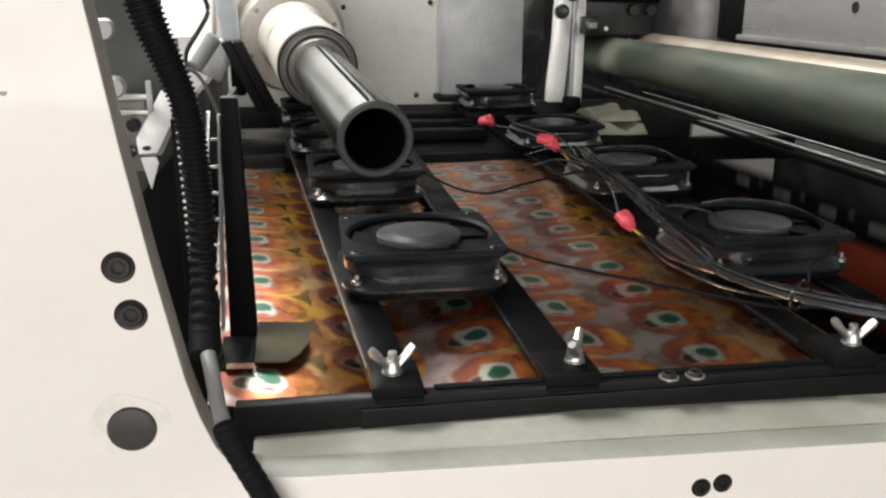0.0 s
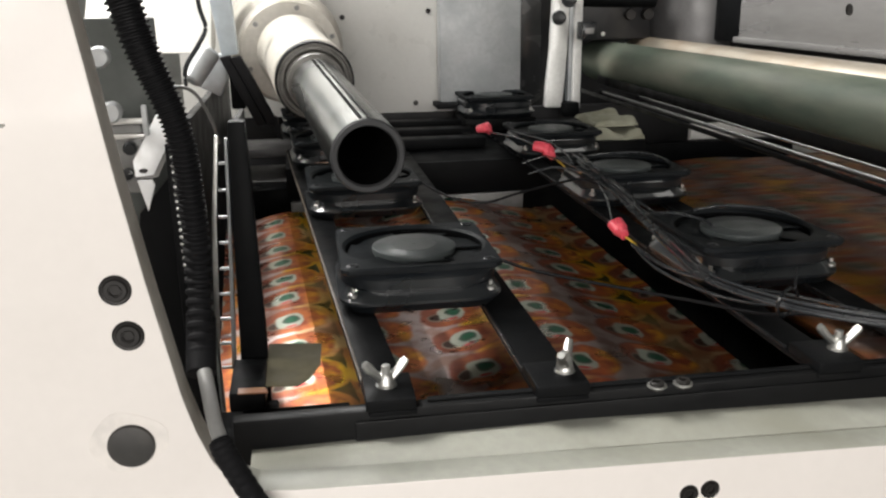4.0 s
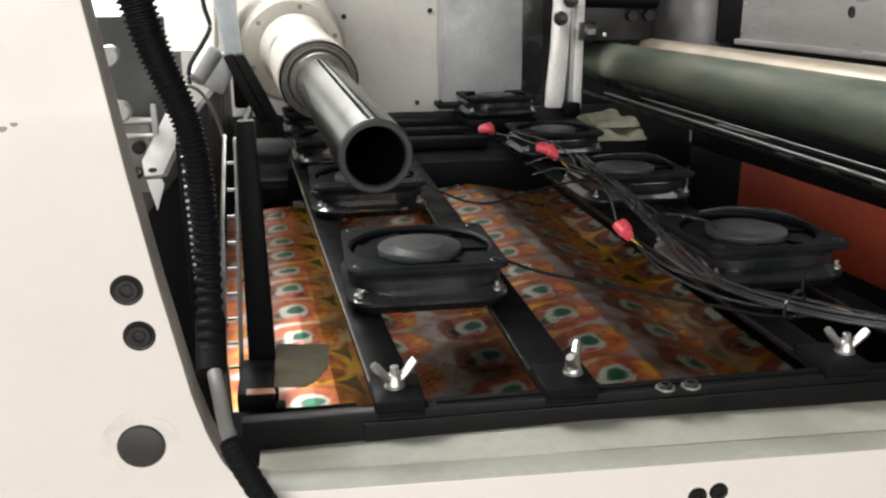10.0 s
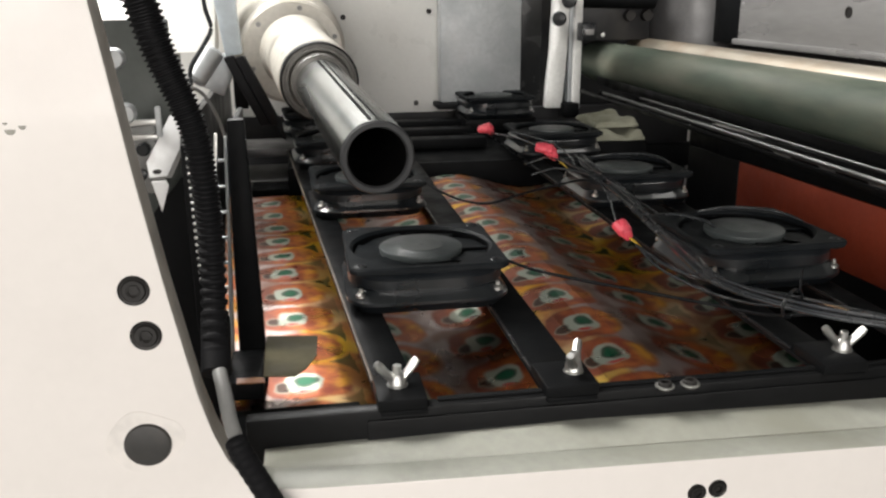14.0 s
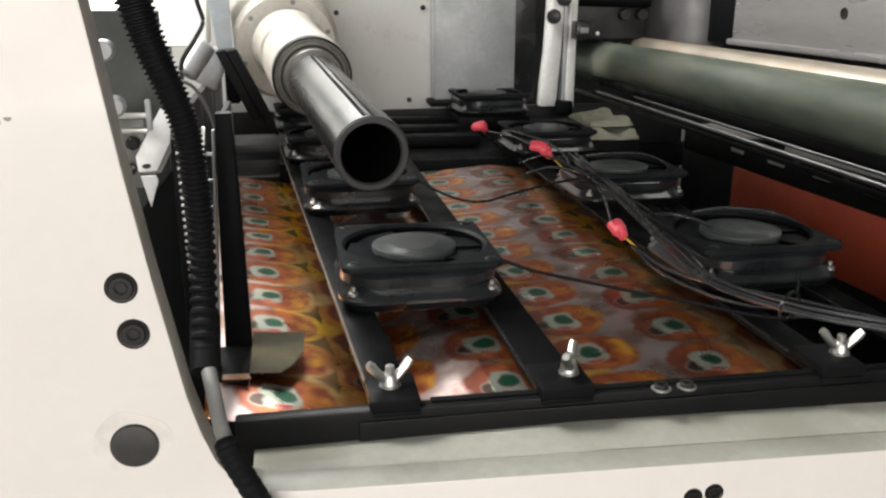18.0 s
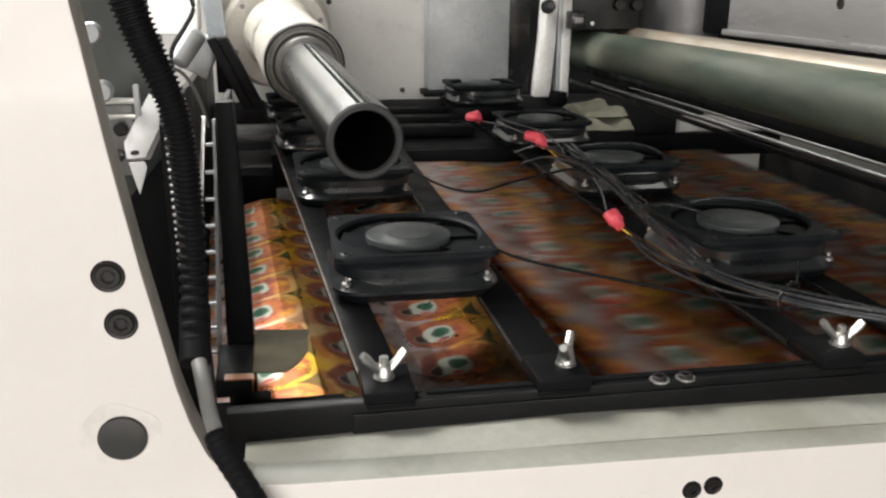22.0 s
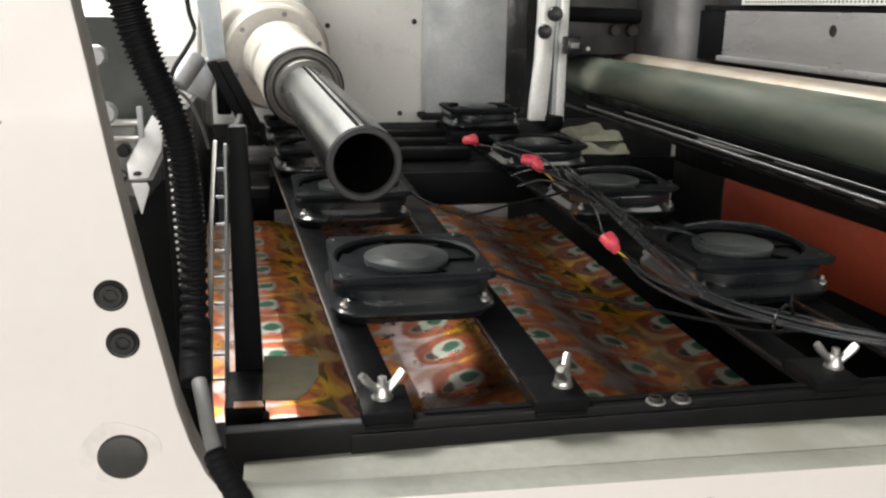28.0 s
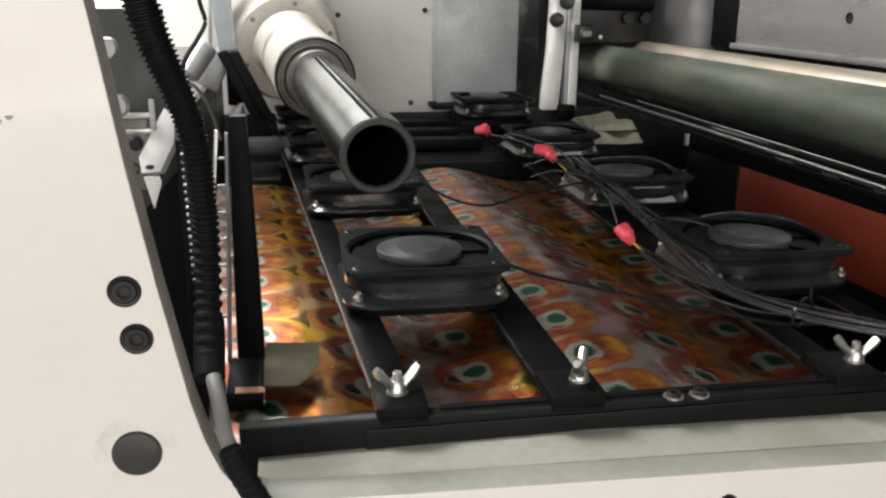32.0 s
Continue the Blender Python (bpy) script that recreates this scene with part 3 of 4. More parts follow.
part("shell", slab([(x, z) for x, z in prof] + [(0.4180, 0.5), (0.4180, 0.21), (0.4150, 0.12), (0.4080, 0.022)], 0.935, 0.960, bevel=0.004), POST_WHITE, post)
part("infill", box(0.4182, 0.4258, 0.937, 0.955, 0.030, 0.5, 0.001), GALV, post, "dull grey infill strip")
part("rail", box(0.426, 0.442, 0.93, 0.95, 0.020, 0.5, 0.003), POST_WHITE, post)
part("foot", box(0.405, 0.436, 0.915, 0.948, 0.006, 0.034, 0.004), BLACK_METAL, post)
for x, z, r in ((0.3965, 0.190, 0.0135), (0.415, 0.222, 0.014)):
    k_ = part("knob", turn([(0, 0.004), (0.010, 0.004), (0.012, r * 0.85), (0.016, r), (0.024, r), (0.029, r * 0.8), (0.031, 0.0001)], (x, 0.936, z), (x - 0.2, 0.2, z), 24), BLACK_PLASTIC, post, "black clamping knob")

# ---- dark deck behind the sheets ----
deck = thing("rear_deck", label="black deck behind the sheet pile", category="deck")
part("top", box(-0.115, 0.44, 0.575, 0.968, -0.012, -0.0034, 0.001), BLACK_METAL, deck)
part("front_face", box(-0.115, 0.44, 0.565, 0.5748, -0.050, -0.0034, 0.001), BLACK_METAL, deck)
for x0, x1 in ((-0.11, 0.088), (0.092, 0.235)):
    p = part("stop_plate", box(x0, x1, 0.556, 0.5645, -0.15, -0.052, 0.001), GREY_PLATE, deck, "grey back stop plate")
    part("screw", turn([(0, 0.004), (0.002, 0.004), (0.0026, 0.0001)], ((x0 + x1) / 2, 0.556, -0.066), ((x0 + x1) / 2, 0.5, -0.066), 12), BOLT_BLACK, p)
for y in (0.66, 0.76, 0.86):
    part("rib", box(0.02, 0.20, y, y + 0.035, 0.0002, 0.016, 0.002), BLACK_METAL, deck)

# ---- shaft ----
shaft = thing("hollow_shaft", label="bright steel hollow shaft held by a white boss", category="shaft")
A, B = Vector((-0.0400, -0.075, 0.1260)), Vector((-0.0695, 0.30, 0.1445))
L = (B - A).length
axis = (B - A).normalized()
part("tube", turn([(L, 0.0272), (0.0018, 0.0272)], A, B, 64, cap=False), STEEL, shaft)
part("end_face", turn([(0.0018, 0.0272), (0, 0.0258), (0, 0.0226), (0.0025, 0.0214)], A, B, 64, cap=False), RIM, shaft, "dark cut end face")
part("bore", turn([(0.0025, 0.0214), (0.30, 0.0214), (0.30, 0.0001)], A, B, 48, cap=False), RECESS_SHADE, shaft, "dark unlit bore")
side = axis.cross(Vector((0, 0, 1))).normalized()
# raised near-black strips in place of shaded grooves
for off, w, nm in ((-0.004, 0.0030, "keyway"), (0.0015, 0.0016, "scribed_line")):
    bm = bmesh.new()
    ring = []
    for d in (0.0025, L - 0.03):
        for s_ in (off - w / 2, off + w / 2):
            for r in (0.02695, 0.02735):
                ang = s_ / 0.027
                ring.append(bm.verts.new(A + axis * d + r * (math.sin(ang) * side + math.cos(ang) * Vector((0, 0, 1)))))
    for q in ((0, 1, 3, 2), (4, 5, 7, 6), (0, 1, 5, 4), (2, 3, 7, 6), (0, 2, 6, 4), (1, 3, 7, 5)):
        bm.faces.new([ring[j] for j in q])
    part(nm, bm, RECESS_SHADE, shaft)
part("inner_collar", turn([(L - 0.020, 0.0274), (L - 0.020, 0.0315), (L - 0.018, 0.0325), (L - 0.001, 0.0325)], A, B, 64, cap=False), DULL_STEEL, shaft)
part("collar", turn([(L, 0.030), (L - 0.002, 0.0340), (L, 0.0350), (L, 0.0385), (L - 0.002, 0.0395), (L - 0.002, 0.0415), (L, 0.0425), (L + 0.024, 0.0430)], A, B, 64, cap=False), DULL_STEEL, shaft, "dull steel bearing collar")
part("seal_ring", turn([(L - 0.0022, 0.0416), (L - 0.003, 0.0428), (L - 0.001, 0.0438), (L + 0.005, 0.0440), (L + 0.006, 0.0430)], A, B, 64, cap=False), RUBBER, shaft)
part("boss", turn([(L + 0.022, 0.0425), (L + 0.024, 0.0445), (L + 0.028, 0.0452), (L + 0.27, 0.0460), (L + 0.29, 0.052)], A, B, 64), BOSS_CREAM, shaft)
o = Vector((-0.0965, 0.60, 0.1580))
part("boss_flange", turn([(0, 0.040), (0.001, 0.070), (0.005, 0.0735), (0.060, 0.0745), (0.064, 0.0805), (0.070, 0.0830), (0.38, 0.0840)], o, o + axis, 72), BOSS_CREAM, shaft)
for i in range(6):
    a = radians(60 * i + 20)
    q = o + 0.0625 * (math.cos(a) * side + math.sin(a) * side.cross(axis))
    part("screw", turn([(-0.002, 0.0036), (-0.0025, 0.0034), (-0.0025, 0.0001)], q, q + axis, 12), GREY_PLATE, shaft)

# ---- rollers, rods, beams, red board ----
roll = thing("green_roller", label="dull green rubber covered roller", category="roller")
part("cover", turn([(0, 0.034), (0.003, 0.0385), (0.02, 0.0395), (1.30, 0.0415), (1.303, 0.036)], (0.52, 1.08, 0.1005), (0.52, -0.3, 0.1045), 72), GREEN, roll)
part("journal", rod((0.52, 1.15, 0.100), (0.52, 1.0802, 0.1003), 0.018, 24), STEEL, roll)
chrome = thing("metal_roller", label="polished metal roller behind the green roller", category="roller")
part("shell", rod((0.600, 1.05, 0.117), (0.600, -0.25, 0.118), 0.0305, 64, 0.002), CHROME_ROLL, chrome)
part("journal", rod((0.603, 1.12, 0.118), (0.603, 1.0502, 0.118), 0.014, 20), STEEL, chrome)
for x, z, y1, r in ((0.446, 0.0630, 0.815, 0.0030), (0.462, 0.0690, 0.68, 0.0018)):
    rodt = thing("guide_rod", label="thin bright steel guide rod below the roller", category="rod", group="guide rods")
    part("bar", rod((x, y1, z), (x, -0.25, z), r), ROD_STEEL, rodt)
    part("end_collar", rod((x, y1 + 0.012, z), (x, y1 + 0.0002, z), r * 1.6), BLACK_METAL, rodt)
beam = thing("cross_beam", label="black cross beam below the roller", category="beam")
part("body", box(0.4400, 0.4440, -0.25, 0.93, 0.0520, 0.0585, 0.001), RAIL_BLACK, beam)
part("rear_web", box(0.4740, 0.4770, -0.25, 0.93, 0.0670, 0.0820, 0.0008), RAIL_BLACK, beam)
# stop board that drops to let each sheet through; it runs slightly askew
board = thing("stop_board", 0.4560, 0.326, 0, 3.6, "rust red and black stop board that drops for each sheet", "stop board")
part("red_face", box(0.0, 0.006, -0.576, 0.0, -0.050, 0.0300, 0.001), RED_BOARD, board, "rust red painted face")
part("lower_face", box(0.0, 0.006, -0.576, 0.0, -0.30, -0.0504, 0.001), RAIL_BLACK, board)
part("black_band", box(-0.0006, 0.0068, -0.576, 0.130, 0.0304, 0.0650, 0.001), RAIL_BLACK, board)
part("end_post", box(-0.0006, 0.0068, 0.0004, 0.130, -0.30, 0.0300, 0.001), RAIL_BLACK, board)
for i in range(6):
    y = -0.006 - 0.083 * i
    part("slot_plate", box(-0.0016, -0.0008, y - 0.014 - 0.002 * (i % 2), y + 0.014 + 0.003 * (i % 2), 0.0480, 0.0545, 0.0003), GREY_PLATE, board, "worn bare-metal slot plate")
for i in range(4):
    y = -0.045 - 0.083 * i
    part("finger", box(-0.0022, -0.0008, y - 0.004, y + 0.004, 0.0552, 0.0600, 0.0008), TAN_EDGE, board, "tan finger")
gf = thing("bulkhead", label="white side frame with a black bar beyond the stop board", category="bulkhead")
part("white_plate", box(0.592, 0.755, 0.760, 0.772, -0.12, 0.008, 0.001), WHITE, gf)
part("black_bar", box(0.48, 0.755, 0.700, 0.722, -0.051, -0.0125, 0.002), BLACK_METAL, gf)
back = thing("rear_beam", label="grey painted machine beam behind the rollers", category="beam")
part("face_plate", box(0.720, 0.735, -0.3, 0.862, 0.141, 0.232, 0.002), BEAM_GREY, back)
part("lower_lip", box(0.708, 0.7198, -0.3, 0.862, 0.141, 0.152, 0.003), BEAM_GREY, back)
part("upper_slot", box(0.722, 0.735, -0.3, 0.95, 0.2324, 0.2420, 0.001), BLACK_METAL, back)
guard = part("perforated_guard", box(0.716, 0.722, -0.3, 0.80, 0.2424, 0.32, 0.001), POST_WHITE, back, "white perforated guard strip")
for i in range(52):
    part("perforation", rod((0.7158, 0.30 + 0.0095 * i, 0.2475), (0.7153, 0.30 + 0.0095 * i, 0.2475), 0.0021, 8), BOLT_BLACK, guard)
hole = part("bolt", turn([(0, 0.0085), (0.001, 0.0085), (0.001, 0.0055), (-0.004, 0.005), (-0.004, 0.0001)], (0.7198, 0.53, 0.2055), (0.2, 0.53, 0.2055), 20), BOLT_BLACK, back)
part("gap_plate", box(0.724, 0.74, 0.8624, 0.975, 0.141, 0.232, 0.001), BLACK_METAL, back)
part("end_drum", rod((0.735, 1.075, 0.120), (0.735, 1.075, 0.300), 0.1080, 48, 0.003), END_GREY, back, "dull grey round end housing")
hous = thing("bearing_housing", label="dark bearing housing behind the white post", category="housing")
part("body", box(0.448, 0.60, 0.99, 1.10, 0.145, 0.30, 0.003), DARK, hous)
part("cylinder", rod((0.45, 0.975, 0.222), (0.60, 0.975, 0.218), 0.014, 24), BLACK_METAL, hous)
part("terminal_box", box(0.430, 0.458, 0.895, 0.93, 0.150, 0.182, 0.002), BLACK_PLASTIC, hous)
part("terminal_label", box(0.436, 0.452, 0.8938, 0.8948, 0.161, 0.171, 0.0003), GREY_PLATE, hous)
# LED dot beside the terminal box, shaped as a zinc stud
part("led_dot", turn([(0, 0.004), (0.003, 0.0035), (0.0035, 0.0001)], (0.471, 0.90, 0.160), (0.471, 0.8, 0.160), 14), ZINC, hous)
for x in (0.553, 0.588):
    part("bolt", rod((x, 0.989, 0.192), (x, 0.972, 0.192), 0.011, 20), BOLT_BLACK, hous)

# ---- pale rag on a bracket ----
br = thing("rag_bracket", label="black bracket box beside the far fan", category="bracket")
part("box", box(0.358, 0.4445, 0.60, 0.74, -0.06, 0.0118, 0.002), BLACK_METAL, br)
rag = thing("folded_rag", label="pale greenish folded rag on a black bracket", category="rag")
for i, (x0, x1, y0, y1, z, th) in enumerate(((0.361, 0.444, 0.608, 0.725, 0.0122, 0.017), (0.367, 0.440, 0.622, 0.735, 0.0310, 0.013))):
    bm = bmesh.new()
    nx, ny = 24, 16
    top = []
    for a in range(nx + 1):
        row = []
        for c in range(ny + 1):
            n1, n2 = noise.noise((a * 0.10 + 9 * i, c * 0.16, 0)), noise.noise((a * 0.28, c * 0.3 + 4 * i, 3))
            edge = 0.35 if a in (0, nx) or c in (0, ny) else 1
            row.append(bm.verts.new((x0 + (x1 - x0) * a / nx + 0.004 * n2, y0 + (y1 - y0) * c / ny + 0.007 * n1, z + th * max(0.25, 0.75 + 0.7 * n1 + 0.12 * n2 - 0.25 * i * abs(a / nx - 0.5)) * edge)))
        top.append(row)
    low = [[bm.verts.new((v.co.x, v.co.y, z)) for v in r] for r in top]
    for a in range(nx):
        for c in range(ny):
            bm.faces.new((top[a][c], top[a + 1][c], top[a + 1][c + 1], top[a][c + 1]))
            bm.faces.new((low[a][c], low[a][c + 1], low[a + 1][c + 1], low[a + 1][c]))
    for a in range(nx):
        for c in (0, ny):
            bm.faces.new((top[a][c], top[a + 1][c], low[a + 1][c], low[a][c]))
    for c in range(ny):
        for a in (0, nx):
            bm.faces.new((top[a][c], top[a][c + 1], low[a][c + 1], low[a][c]))
    part("fold", bm, CREAM_CLOTH, rag)

# ---- cables and connectors ----
def cable(points, r=0.0016, material=None, label="thin black fan cable lying over the bars", name="fan_cable", group="fan cables", seg=8):
    c = thing(name, label=label, category="cable", group=group)
    part("sheath", hose(points, r, seg, 10), material or CABLE, c)
    return c


# the bundle along the third bar
for i, (dx, dz, r) in enumerate(((0, 0, 0.0017), (0.005, 0.001, 0.0015), (0.010, -0.001, 0.0018), (0.003, 0.005, 0.0013), (0.008, 0.004, 0.0014), (0.014, 0.002, 0.0015))):
    w = 0.004 * math.sin(2.1 * i)
    cable([(0.240 + dx - w, 0.31 + 0.01 * i, 0.038 + dz), (0.238 + dx + w, 0.19, 0.030 + dz), (0.230 + dx - w, 0.085, 0.026 + dz), (0.2175 + dx * 0.7 + w, -0.03, 0.024 + dz),
           (0.2120 + dx * 0.6, -0.105, 0.025 + dz), (0.236 + dx * 0.6, -0.166, 0.026 + dz), (0.276 + dx, -0.200, 0.024 + dz), (0.32 + dx + w, -0.228, 0.025 + dz), (0.46, -0.27, 0.03 + dz)], r)
tie = thing("cable_tie", label="black cable tie round the cable bundle", category="cable tie")
bm = hose([(0.2395 + 0.012 * math.cos(a), -0.165 + 0.008 * math.cos(a), 0.0285 + 0.0095 * math.sin(a)) for a in [i * math.pi / 6 for i in range(12)]], 0.0013, 6, 4)
part("strap", bm, BLACK_PLASTIC, tie)
part("tail", rod((0.2455, -0.163, 0.037), (0.2535, -0.150, 0.048), 0.0009, 6), BLACK_PLASTIC, tie)
cable([(0.0595, -0.020, 0.030), (0.070, -0.022, 0.026), (0.090, -0.040, 0.022), (0.125, -0.062, 0.018), (0.165, -0.085, 0.014), (0.20, -0.11, 0.012), (0.235, -0.142, 0.012), (0.268, -0.160, 0.016), (0.31, -0.196, 0.021)], 0.0014, RUBBER)
cable([(0.037, 0.285, 0.034), (0.055, 0.225, 0.030), (0.075, 0.195, 0.026), (0.100, 0.180, 0.026), (0.14, 0.20, 0.030), (0.19, 0.225, 0.033), (0.222, 0.235, 0.034), (0.238, 0.20, 0.030)], 0.0014, RUBBER)
cable([(0.165, 0.258, 0.038), (0.18, 0.265, 0.040), (0.20, 0.268, 0.042), (0.232, 0.245, 0.036), (0.225, 0.17, 0.030), (0.200, 0.075, 0.024), (0.1965, 0.050, 0.022)], 0.0012)
cable([(0.205, 0.318, 0.046), (0.222, 0.27, 0.042), (0.232, 0.22, 0.036), (0.236, 0.15, 0.030), (0.228, 0.05, 0.026)], 0.0013)
cable([(0.180, 0.54, 0.042), (0.20, 0.46, 0.046), (0.215, 0.38, 0.044), (0.225, 0.30, 0.040)], 0.0013)
cable([(0.205, 0.52, 0.046), (0.235, 0.44, 0.044), (0.240, 0.36, 0.040), (0.230, 0.30, 0.038)], 0.0013)
cable([(0.198, 0.020, 0.020), (0.203, -0.045, 0.019), (0.226, -0.090, 0.019), (0.262, -0.130, 0.020), (0.31, -0.20, 0.022)], 0.0016)
cable([(0.198, 0.018, 0.020), (0.197, -0.035, 0.016), (0.212, -0.085, 0.013), (0.235, -0.118, 0.012), (0.262, -0.145, 0.016), (0.31, -0.192, 0.020)], 0.0013)
cable([(0.233, 0.075, 0.032), (0.245, 0.045, 0.040), (0.258, 0.020, 0.041), (0.262, 0.000, 0.0395)], 0.0016)
cable([(0.262, 0.335, 0.0415), (0.30, 0.345, 0.0415), (0.335, 0.335, 0.0415), (0.348, 0.30, 0.038), (0.346, 0.262, 0.030)], 0.0014)
cable([(0.268, 0.050, 0.0405), (0.305, 0.056, 0.0415), (0.340, 0.035, 0.0405), (0.352, 0.005, 0.036), (0.353, -0.03, 0.026)], 0.0016)
cable([(0.150, 0.60, 0.034), (0.165, 0.575, 0.036), (0.178, 0.55, 0.040)], 0.0010, RUBBER)
cable([(0.165, 0.29, 0.044), (0.185, 0.305, 0.046), (0.203, 0.318, 0.047)], 0.0010)


def connector(x, y, z, rz, rx, yellow):
    """A pair of red insulated crimp connectors."""
    c = new("crimp_connector")
    c.empty_display_size = 0.02
    c.matrix_world = pose(x, y, z, rx, 0, rz)
    tagged(c, "red insulated crimp connectors on thin fan wires", "connector", "crimp connectors")
    for i, (dx, a) in enumerate(((-0.003, 8), (0.0035, -14))):
        d = Vector((math.sin(radians(a)), -math.cos(radians(a)), 0.1 * i))
        p0 = Vector((dx, 0.010, 0.001 * i))
        part("sleeve", turn([(0, 0.0030), (0.001, 0.0048), (0.013, 0.0056), (0.0138, 0.0048), (0.0215, 0.0040), (0.0225, 0.0020)], p0, p0 + d, 16), RED_CAP, c)
        if i or not yellow:
            continue
        part("bare_wire", hose([p0 + d * 0.022, p0 + d * 0.030 + Vector((0.001, 0, 0.0005)), p0 + d * 0.042 + Vector((0.003, 0, -0.001))], 0.0009, 6, 6), YELLOW, c, "yellow wire end")
    return c


connector(0.196, 0.048, 0.027, 12, 24, True)
connector(0.207, 0.325, 0.050, 16, 26, True)
connector(0.199, 0.330, 0.0545, 62, 8, False)
connector(0.179, 0.553, 0.046, 14, 20, False)
connector(0.172, 0.545, 0.047, 55, -6, False)

# ---- left side: conduit, jogger plates, ladder strip, valve block ----
con = thing("corrugated_conduit", label="black corrugated cable conduit hanging in the opening", category="conduit")
path = [(-0.1765, -0.21, 0.2550), (-0.1705, -0.21, 0.2350), (-0.1662, -0.21, 0.2180), (-0.1614, -0.21, 0.2030), (-0.1561, -0.21, 0.1890), (-0.1514, -0.21, 0.1745), (-0.1486, -0.21, 0.1600), (-0.1474, -0.21, 0.1450), (-0.1467, -0.21, 0.1295), (-0.1462, -0.21, 0.1110), (-0.1469, -0.212, 0.0800), (-0.1468, -0.230, 0.0480)]
part("cuff", rod((-0.1472, -0.2130, 0.0640), (-0.1466, -0.2375, 0.0400), 0.0082, 20), RUBBER, con)
part("hose", hose(path, 0.0085, 18, 22, radius=lambda u, i: (0.0098 if i % 4 < 2 else 0.0080) * (1 - 0.22 * min(1, 2 * u))), RUBBER, con)
tail_ = thing("hose_end", label="grey hose end with a black rubber grip over the panel edge", category="hose")
part("grey_sleeve", hose([(-0.1440, -0.2440, 0.0440), (-0.1407, -0.2580, 0.0355), (-0.1380, -0.2685, 0.0262), (-0.1350, -0.2752, 0.0184)], 0.0040, 14, 10), GREY_HOSE, tail_)
part("grip", hose([(-0.1356, -0.2745, 0.0200), (-0.1332, -0.2785, 0.0140), (-0.1277, -0.2800, 0.0024), (-0.1203, -0.2800, -0.0137), (-0.1110, -0.2790, -0.0360), (-0.105, -0.2785, -0.060)], 0.0062, 16, 12, radius=lambda u, i: 0.0048 if u < 0.04 else (0.0063 if i % 4 else 0.0058)), RUBBER, tail_, "black ribbed rubber grip")
jog = thing("side_jogger", label="black upright sheet jogger with a slotted bright strip", category="jogger")
part("plate", slab([(-0.1335, -0.055), (-0.1140, -0.055), (-0.1142, 0.008), (-0.1160, 0.088), (-0.1180, 0.160), (-0.1290, 0.160), (-0.1310, 0.089)], -0.124, -0.112, bevel=0.0012), BLACK_METAL, jog)
part("rear_flange", slab([(-0.1290, -0.055), (-0.1210, -0.055), (-0.1230, 0.158), (-0.1270, 0.158)], -0.1118, -0.04, bevel=0.001), BLACK_METAL, jog)
part("front_stile", slab([(-0.1535, -0.030), (-0.1500, -0.030), (-0.1430, 0.090), (-0.1375, 0.148), (-0.1400, 0.148), (-0.1465, 0.088)], -0.102, -0.099, bevel=0.0005), ZINC, jog)
part("rear_stile", slab([(-0.1420, -0.030), (-0.1385, -0.030), (-0.1335, 0.085), (-0.1315, 0.146), (-0.1335, 0.146), (-0.1360, 0.086)], -0.102, -0.098, bevel=0.0005), GALV, jog)
for i in range(9):
    z = -0.020 + 0.0185 * i
    u = (z + 0.03) / 0.178
    part("rung", box(-0.150 + 0.0125 * u, -0.1395 + 0.0065 * u, -0.1015, -0.0995, z, z + 0.0022, 0.0004), GALV, jog)
part("tab", slab([(-0.1140, -0.1755), (-0.0935, -0.1785), (-0.0860, -0.168), (-0.0785, -0.147), (-0.0770, -0.111), (-0.1140, -0.105)], -0.0022, -0.0014, "xy"), BEIGE, jog, "beige plastic tab pressing on the sheet edge")
part("strip_end", slab([(-0.1310, -0.1750), (-0.1142, -0.1765), (-0.1125, -0.1840), (-0.1310, -0.1830)], -0.0026, -0.0018, "xy"), STRIP, jog, "glossy strip end, coloured orange for the sheets it mirrors")
part("arm", box(-0.137, -0.1145, -0.180, -0.1242, -0.016, -0.0030, 0.0015), BLACK_METAL, jog)
def leaned(bm, dx, z0, slope):
    """Shifts a mesh sideways and leans it back above the height z0."""
    for v in bm.verts:
        v.co.x += dx
        v.co.y += slope * (v.co.z - z0)
    return bm


brk = thing("bracket_plate", label="white bent bracket plate behind the conduit", category="bracket")
FACE = [(-0.1732, 0.1681), (-0.1669, 0.1630), (-0.1675, 0.1489), (-0.1752, 0.1337), (-0.1858, 0.1330), (-0.1874, 0.1417)]
part("face", leaned(slab(FACE, -0.1520, -0.1500, bevel=0.0005), 0, 0.13, 0.6), BRACKET_WHITE, brk)
part("return_edge", leaned(slab([(x + 0.0022, z - 0.0016) for x, z in FACE], -0.1496, -0.1476, bevel=0.0005), 0, 0.13, 0.6), GREY_PLATE, brk, "dull bent return edge")
part("lower_leg", slab([(-0.1838, 0.1322), (-0.1750, 0.1325), (-0.1738, 0.1289), (-0.1792, 0.1131)], -0.1570, -0.1552, bevel=0.0004), BRACKET_WHITE, brk)
part("slot", leaned(slab([(-0.1811 + 0.0026 * math.cos(a), 0.1364 + 0.0013 * math.sin(a)) for a in [i * math.pi / 8 for i in range(16)]], -0.1526, -0.1519), 0, 0.13, 0.6), BOLT_BLACK, brk)
val = thing("valve_block", label="grey pneumatic valve block with thin tubes", category="valve")
part("body", box(-0.204, -0.182, -0.135, -0.112, 0.120, 0.163, 0.002), GREY_HOSE, val)
part("upper_frame", box(-0.200, -0.178, -0.137, -0.1335, 0.163, 0.1665, 0.0008), ZINC, val)
